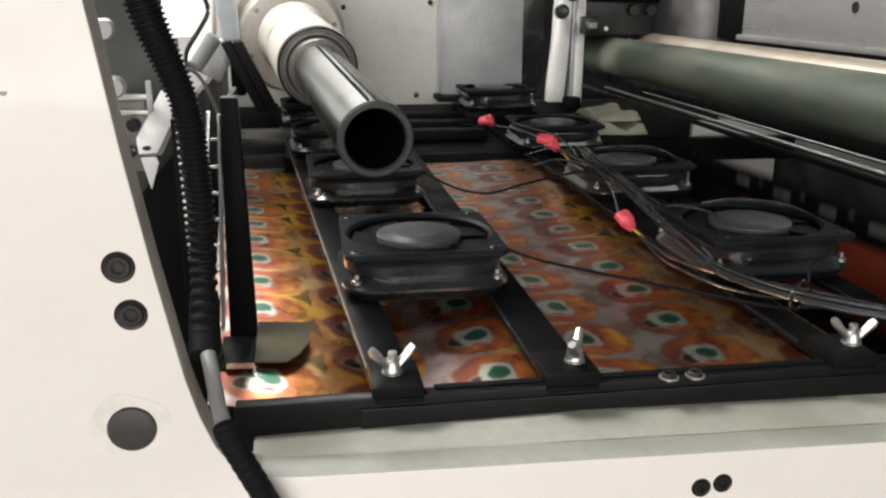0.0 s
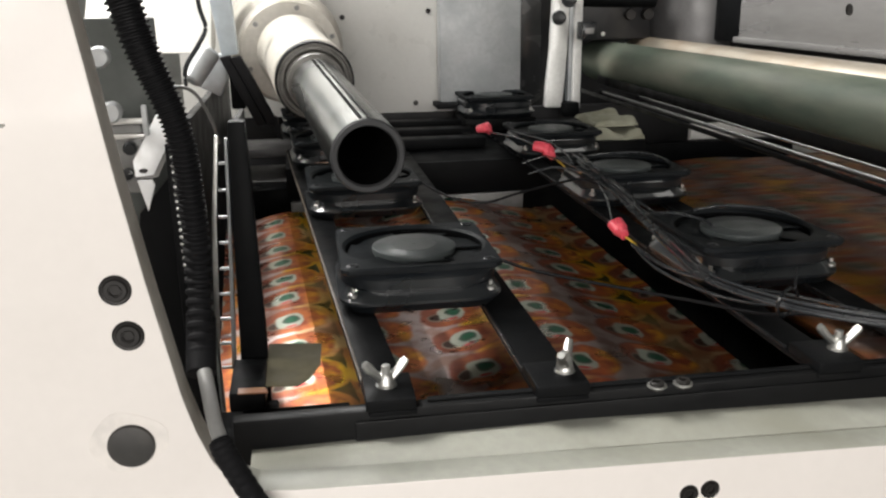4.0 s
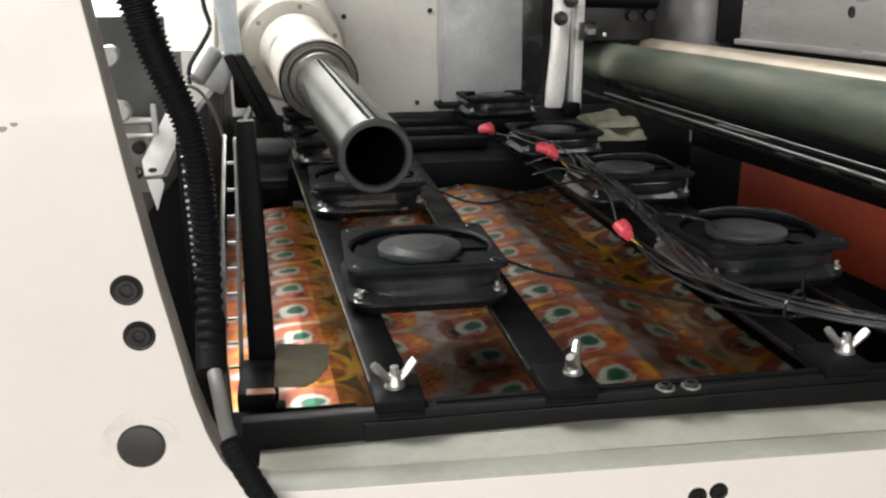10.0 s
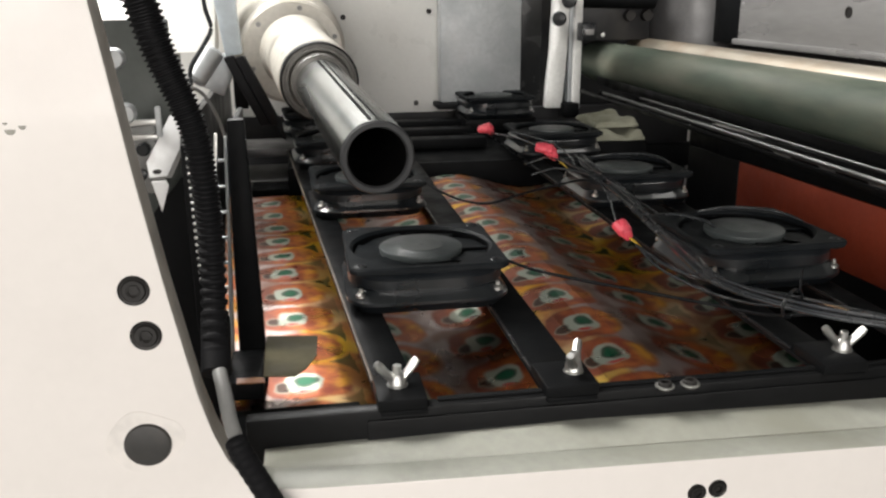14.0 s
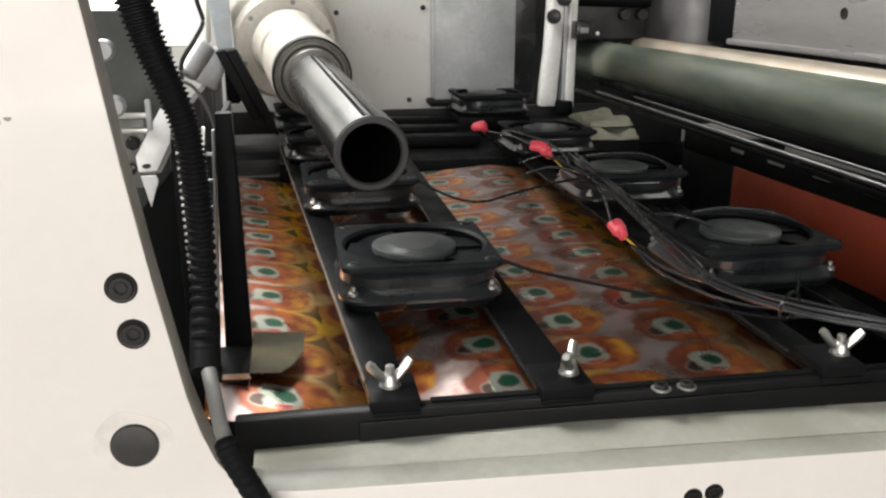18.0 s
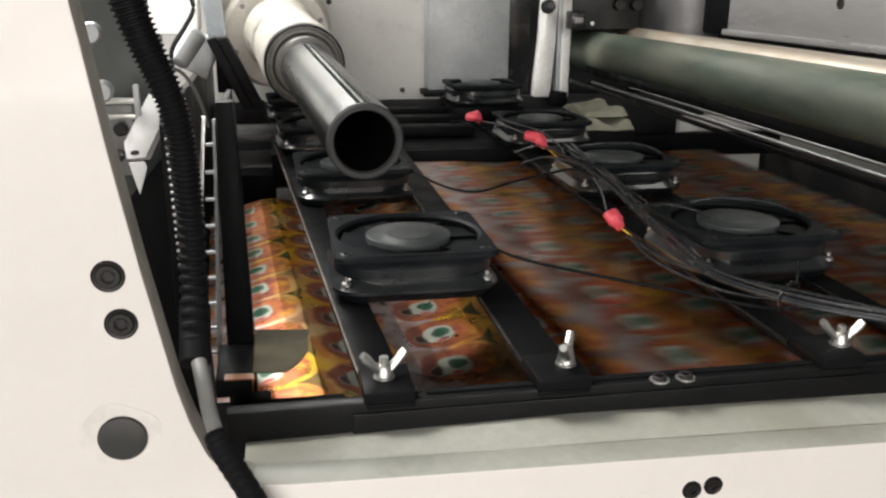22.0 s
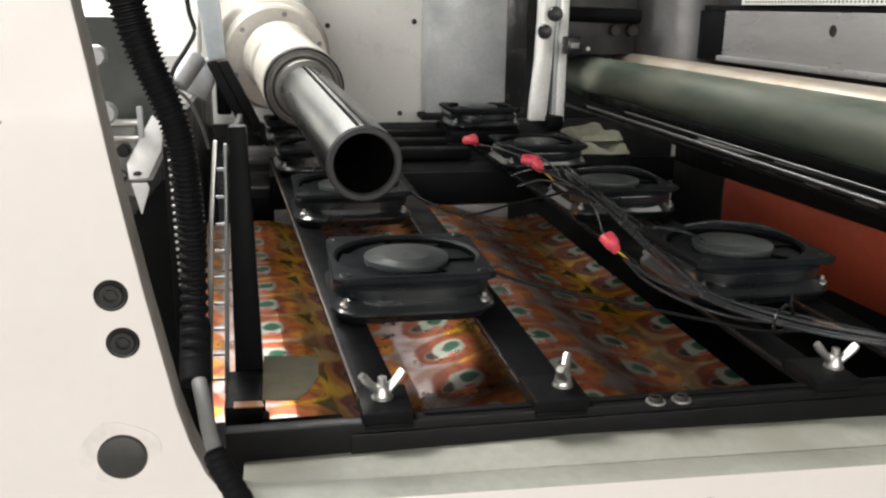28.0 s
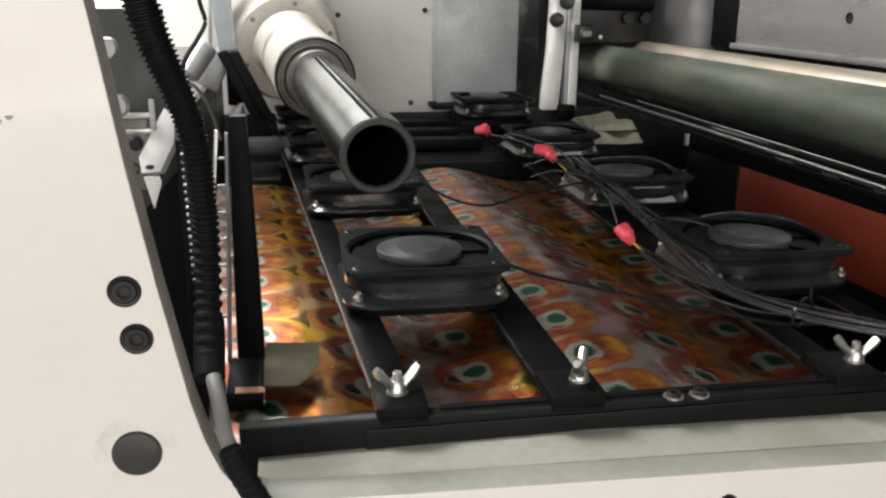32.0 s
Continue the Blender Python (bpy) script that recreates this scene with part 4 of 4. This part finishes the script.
part("lower_frame", box(-0.200, -0.180, -0.1375, -0.1335, 0.154, 0.1575, 0.0008), ZINC, val)
part("upright", box(-0.1806, -0.1772, -0.1385, -0.135, 0.156, 0.1745, 0.001), GALV, val)
part("fitting", turn([(0, 0.004), (0.006, 0.004), (0.007, 0.003), (0.007, 0.0001)], (-0.189, -0.136, 0.149), (-0.189, -0.2, 0.149), 16), BLACK_PLASTIC, val)
part("fitting", turn([(0, 0.0035), (0.005, 0.0035), (0.006, 0.0001)], (-0.192, -0.136, 0.133), (-0.192, -0.2, 0.133), 16), BLACK_PLASTIC, val)
for x, z in ((-0.199, 0.204), (-0.196, 0.172)):
    part("tube_port", turn([(0, 0.0045), (0.002, 0.0062), (0.010, 0.0062), (0.012, 0.005), (0.012, 0.0001)], (x, -0.142, z), (x + 0.01, -0.3, z + 0.002), 20), GALV, val)
part("back_plate", box(-0.26, -0.172, -0.110, -0.106, 0.09, 0.225, 0.001), DARK_PAINT, val)
# bright beads stand in for glints on the conduit's corrugated edge
dots = thing("glint_strip", label="black strip with bright beads for the glints along the conduit", category="strip")
part("strip", slab([(-0.1595, 0.160), (-0.1545, 0.160), (-0.1532, 0.050), (-0.1590, 0.050)], -0.199, -0.1970, bevel=0.0005), BLACK_METAL, dots)
for i in range(18):
    z = 0.1525 - 0.0041 * i
    part("glint_bead", turn([(0, 0.0011), (0.0006, 0.0009), (0.0008, 0.0001)], (-0.1563 + 0.00008 * i, -0.199, z), (-0.1563 + 0.00008 * i, -1, z), 8), ZINC, dots)
# backing added to keep the gap behind the conduit black
inner = thing("black_backing", label="black backing sheet behind the conduit", category="guard")
part("sheet", slab([(-0.190, 0.105), (-0.1700, 0.128), (-0.1560, 0.140), (-0.1500, 0.02), (-0.1480, -0.08), (-0.22, -0.08)], -0.128, -0.124, bevel=0.0008), BLACK_METAL, inner)
part("edge_fold", slab([(-0.1570, 0.1402), (-0.1548, 0.1402), (-0.1488, 0.02), (-0.1466, -0.08), (-0.1488, -0.08), (-0.1510, 0.02)], -0.1395, -0.1284, bevel=0.0005), DARK_PAINT, inner, "folded front edge")
corner = thing("corner_block", label="black block in the lower corner of the opening", category="block")
part("block", box(-0.150, -0.064, -0.2075, -0.150, -0.06, -0.026, 0.002), BLACK_METAL, corner)
part("step", box(-0.138, -0.112, -0.1495, -0.126, -0.06, -0.0315, 0.002), BLACK_METAL, corner)
part("bolt", turn([(0, 0.0045), (0.003, 0.0042), (0.0032, 0.0001)], (-0.098, -0.190, -0.026), (-0.098, -0.190, 1), 16), BOLT_BLACK, corner)
# far left fittings
seal = thing("rubber_seal", label="pair of black rubber seal strips near the shaft", category="seal")
for dx in (0.0, 0.0135):
    part("strip", slab([(-0.1835 + dx, 0.163), (-0.1715 + dx, 0.1650), (-0.1310 + dx, 0.079), (-0.1430 + dx, 0.077)], 0.440, 0.462, bevel=0.0015), RUBBER, seal)
part("clip", slab([(-0.1250, 0.0895), (-0.1180, 0.088), (-0.1120, 0.058), (-0.1190, 0.062)], 0.440, 0.452, bevel=0.001), BLACK_METAL, seal)
blue = thing("pale_blue_cover", label="pale blue painted cover strip", category="cover")
part("strip", slab([(-0.203, 0.32), (-0.170, 0.32), (-0.1610, 0.1662), (-0.1815, 0.1640)], 0.455, 0.475, bevel=0.002), BLUE_WHITE, blue)
whitec = thing("white_cover", label="white machine cover in bright light", category="cover")
part("shell", slab([(0.50, 0.166), (0.64, 0.32), (0.68, 0.32), (0.56, 0.166)], -0.36, -0.197, "yz", 0.005), WHITE, whitec)
part("lower_shell", slab([(-0.224, 0.128), (-0.197, 0.165), (-0.176, 0.165), (-0.170, 0.150), (-0.190, 0.110)], 0.49, 0.515, bevel=0.003), GALV, whitec)
part("motor", turn([(0, 0.010), (0.003, 0.013), (0.045, 0.014), (0.048, 0.011)], (-0.2210, 0.452, 0.134), (-0.1935, 0.470, 0.1745), 28), GALV, whitec)
part("hinge", box(-0.176, -0.158, 0.475, 0.49, 0.095, 0.150, 0.003), BLACK_METAL, whitec)
cable([(-0.190, 0.30, 0.26), (-0.187, 0.30, 0.225), (-0.1825, 0.30, 0.204), (-0.192, 0.30, 0.186), (-0.207, 0.30, 0.163), (-0.2085, 0.30, 0.14)], 0.0024, label="black air hose in front of the white cover", name="air_hose", group="")
cable([(-0.200, 0.06, 0.150), (-0.190, 0.08, 0.163), (-0.176, 0.09, 0.158), (-0.165, 0.10, 0.135), (-0.160, 0.11, 0.11)], 0.0016, GREY_HOSE, "pale grey air tube curling behind the conduit", "air_tube", "")
ledge = thing("rear_ledge", label="grey ledge and black box behind the jogger", category="ledge")
part("ledge", box(-0.190, -0.105, 0.70, 0.80, -0.010, 0.004, 0.002), END_GREY, ledge)
part("lower_shelf", box(-0.190, -0.105, 0.66, 0.80, -0.050, -0.040, 0.002), GREY_PLATE, ledge)
part("black_box", box(-0.170, -0.108, 0.60, 0.66, -0.085, -0.0402, 0.002), BLACK_METAL, ledge)
lwall = thing("left_guard", label="dark inner guard wall left of the sheets", category="guard", kind="structure")
part("wall", box(-0.225, -0.215, -0.10, 0.95, -0.5, 0.10, 0.001), DARK, lwall)

# ---- sheets ----
PERIOD = 1.0535
PANELS = 26
U0, U1 = -0.166, 0.272
strip_rows = []


def lean_of(u):
    return -0.062 if u < -0.05 else -0.062 * max(0.0, (0.20 - u) / 0.25)


def panel_mesh(i, slide):
    """One narrow stretch of the sheet, its hinge line along its own y axis; slide shifts the print across the sheet."""
    bm = bmesh.new()
    uv = bm.loops.layers.uv.new("UVMap")
    step = (U1 - U0) / PANELS
    u0 = U0 + step * i
    turn_back = Matrix.Rotation(math.atan(lean_of(u0)), 4, "Z")
    nu, nv = 3, 24
    at = {}
    for a in range(nu + 1):
        for j in range(nv + 1):
            u, v = u0 - 0.0003 + (step + 0.0006) * a / nu, -0.205 + 0.735 * j / nv
            far_cut = 0.0 if u > 0.05 else -0.11 * (0.05 - u)
            y = v + far_cut * max(0.0, v / 0.53)
            z = 0.0016 * noise.noise((u * 9, v * 7, 0.3)) + 0.0035 * noise.noise((u * 5, v * 4.2, 7.3))
            if j == 0:
                z -= 0.0012 * (1 + math.sin(u * 75)) * 0.5
            at[a, j] = (bm.verts.new(turn_back @ Vector((u + lean_of(u) * v - u0, y, z))), (u + slide, v))
    for a in range(nu):
        for j in range(nv):
            q = [at[a, j], at[a + 1, j], at[a + 1, j + 1], at[a, j + 1]]
            f = bm.faces.new([v for v, _ in q])
            for loop, (_, w) in zip(f.loops, q):
                loop[uv].uv = w
    me = bpy.data.meshes.new("sheet_panel")
    bm.to_mesh(me)
    bm.free()
    me.materials.append(PRINT)
    me.shade_smooth()
    return me


# how far the print lies off across the sheet, sheet by sheet, in steps of 6 mm
SLIDES = {2: -9, 5: -2, 6: 0, 7: 2, 8: 4, 9: -4, 10: 1, 11: -3, 12: -2, 13: -3, 16: 5, 20: -1, 21: -3, 22: -2, 23: 5, 26: -3, 27: -4, 28: -3}
PRINTS = {n: [panel_mesh(i, 0.006 * n) for i in range(PANELS)] for n in (-9, *range(-4, 6))}


def timed(rows):
    """Rows cut to the clip, held before the first and after the last."""
    inside_ = [(t, m) for t, m in rows if 0 < t < 32]
    before = [m for t, m in rows if t <= 0]
    after = [m for t, m in rows if t >= 32]
    start = before[-1] if before else rows[0][1]
    end = inside_[-1][1] if inside_ else start
    return [(0, start), *inside_, (32, after[0] if after and not inside_ and not before else end)]


def ease(x, a, b):
    q = min(1.0, max(0.0, (x - a) / (b - a)))
    return q * q * (3 - 2 * q)


# sheets whose edge by the jogger stays curled up
CURLED = (10, 12, 13, 16, 17, 26, 27, 30)
# sheets that come to rest with their tail high
RAISED = (5, 8, 9, 15, 23)


def sheet(k):
    """A sheet slides in over the pile, sinks while it ripples, rests pressed down under the fans, then flattens under the next one."""
    rnd = random.Random(k + 40)
    s = thing("printed_sheet", label="glossy printed film sheet with orange, red and green motifs", category="printed sheet", group="printed sheets")
    a = k * PERIOD
    high = -0.0085
    strip_rows.append((s, timed([(a - 1.0, pose(1.9, 0, -0.009 - 0.0003 * k)), (a - 0.42, pose(0.86, 0, high)), (a - 0.316, pose(0.652, 0, high)), (a - 0.2165, pose(0.45, 0, high)), (a - 0.1165, pose(0.262, 0, high)), (a - 0.067, pose(0.172, 0, high)),
                                 (a + 0.01, pose(0.002, 0, high)), (a + 0.18, pose(0.0, 0, -0.017)), (a + 0.40, pose(0.001, 0, -0.038)), (a + 0.60, pose(0.0, 0, -0.055)), (a + 0.74, pose(0, 0, -0.0605)),
                                 (a + 1.25, pose(0, 0, -0.0605)), (a + 1.60, pose(0, 0, -0.0765 + 0.00008 * k)), (a + 1.65, pose(0, 0, -0.0765 + 0.00008 * k))])))
    wide, shift = rnd.uniform(0.19, 0.215), rnd.uniform(-0.020, 0.004)
    rest, swing = rnd.uniform(0.0055, 0.0085), rnd.uniform(0.0035, 0.0065)
    phase, speed = rnd.uniform(0, 1), rnd.uniform(1.4, 2.2)
    droop, curl = rnd.uniform(0.10, 0.22), rnd.uniform(0.11, 0.17)
    slide = SLIDES.get(k, rnd.randrange(-4, 3))
    edges = [U0 + (U1 - U0) * i / PANELS for i in range(PANELS + 1)]

    def height(u, age):
        flat = 1 - ease(age, 1.25, 1.6)
        hold = ease(age, 0.05, 0.5)
        wave = ease(age, -0.02, 0.16) * (1 - ease(age, 0.45, 0.78))
        flight = 0.0016 * math.sin(40 * u + 9 * age) * (1 - ease(age, -0.05, 0.1))
        lifted = ease(age, -0.22, -0.06) * (1 - ease(age, 0.36, 0.58) * (k not in CURLED))
        across = (u - shift) / (wide * 0.82 if u < shift else wide * 1.25)
        z = hold * rest * (-1 + (1.5 if u > shift else 1.0) * (1 - math.cos(2 * math.pi * across))) + wave * swing * (0.35 + 0.65 * ease(u, -0.09, -0.02)) * math.sin(2 * math.pi * (u / 0.17 + speed * age + phase))
        z -= 5 * droop * hold * (1 - lifted) * max(0.0, -0.085 - u) ** 2 + 0.06 * hold * max(0.0, u - 0.16)
        z += 0.085 * hold * (k in RAISED) * max(0.0, u - 0.04)
        z += curl * lifted * (max(0.0, -0.050 - u) - 0.078 * ease(-u, -0.06, 0.05))
        return flat * z + flight

    ages = (-0.9, -0.3, -0.2, -0.1, 0.0, 0.07, 0.14, 0.21, 0.28, 0.35, 0.42, 0.49, 0.56, 0.65, 0.75, 1.25, 1.42, 1.6)
    for i in range(PANELS):
        p = new("panel", PRINTS[slide][i])
        p.parent = s
        rows = []
        for age in ages:
            z0, z1 = height(edges[i], age), height(edges[i + 1], age)
            tilt = -math.degrees(math.atan2(z1 - z0, edges[i + 1] - edges[i]))
            rows.append((a + age, pose(edges[i], 0, z0, 0, 0, -math.degrees(math.atan(lean_of(edges[i])))) @ pose(0, 0, 0, 0, tilt, 0)))
        strip_rows.append((p, timed(rows)))


for k in range(-1, 31):
    sheet(k)
pile = thing("sheet_pile", label="pile of printed sheets under the fans", category="paper pile")
part("block", slab([(-0.150, -0.204), (0.270, -0.204), (0.270, 0.525), (-0.02, 0.525), (-0.175, 0.47)], -0.5, -0.0815, "xy"), PAPER_EDGE, pile)
table = thing("feed_table", label="plain grey feed table beyond the rollers", category="table")
part("top", box(1.66, 2.26, -0.25, 0.60, -0.05, -0.0205, 0.002), GREY_PLATE, table)
for x, y in ((1.7, -0.2), (2.2, -0.2), (1.7, 0.55), (2.2, 0.55)):
    part("leg", box(x - 0.02, x + 0.02, y - 0.02, y + 0.02, -1.0, -0.0505), GREY_PLATE, table)

# ---- machine interior and hall ----
frame_in = thing("machine_interior", label="dark inner walls and base of the machine", category="machine base", kind="structure")
part("base", box(-0.75, 1.2, -0.244, 1.02, -0.56, -0.5), DARK, frame_in)
part("rear_wall_low", box(0.76, 0.78, -0.244, 1.2, -0.5, -0.04), DARK, frame_in)
part("rear_wall_high", box(0.76, 0.78, -0.244, 1.2, 0.02, 0.45), DARK, frame_in)
part("far_wall_low", box(-0.6, 0.76, 1.0, 1.02, -0.5, 0.017), DARK, frame_in)
part("far_wall_right", box(0.30, 0.76, 1.20, 1.22, -0.5, 0.45), DARK, frame_in)
# unseen panel, added to keep overhead light and reflections off the right side
part("shade_panel", box(-0.022, 0.335, -0.10, 0.80, 0.285, 0.30), DARK, frame_in, "unseen dark panel added to shade the cable side")
hall = thing("hall", label="plain factory hall", category="hall", kind="structure")
part("floor", box(-4, 4, -4, 4, -1.05, -1.0), FLOOR, hall)
part("ceiling", box(-4, 4, -4, 4, 3.0, 3.05), HALL, hall)
for q in ((-4.05, -4, -4, 4), (4, 4.05, -4, 4), (-4, 4, -4.05, -4), (-4, 4, 4, 4.05)):
    part("wall", box(*q, -1, 3), HALL, hall)


def motions():
    for ob, rows in strip_rows:
        walk(ob, rows)
    # the jogger swings in and out once a sheet
    beats = []
    for i in range(129):
        t = 32 * i / 128
        out = 0.5 - 0.5 * math.cos(2 * math.pi * (t / PERIOD - 0.64))
        beats.append((t, pose(-0.0158 * out, 0.028 * out, 0)))
    walk(jog, beats)
    # the stop board drops just before each sheet and comes up behind its tail
    drops = [(0, 0.0)]
    for k in range(0, 32):
        for dt, dz in ((-0.50, 0.0), (-0.42, -0.005), (-0.345, -0.020), (-0.316, -0.036), (-0.282, -0.079), (-0.16, -0.079), (-0.070, -0.077), (-0.0165, -0.052), (0.055, -0.011), (0.084, -0.006), (0.16, 0.0)):
            t = k * PERIOD + dt
            if 0.0 < t < 32.0:
                drops.append((t, dz))
            elif t <= 0.0:
                drops[0] = (0, dz)
    drops.append((32, drops[-1][1]))
    walk(board, [(t, pose(0.4560, 0.326, dz, 0, 0, 3.6)) for t, dz in drops])


motions()
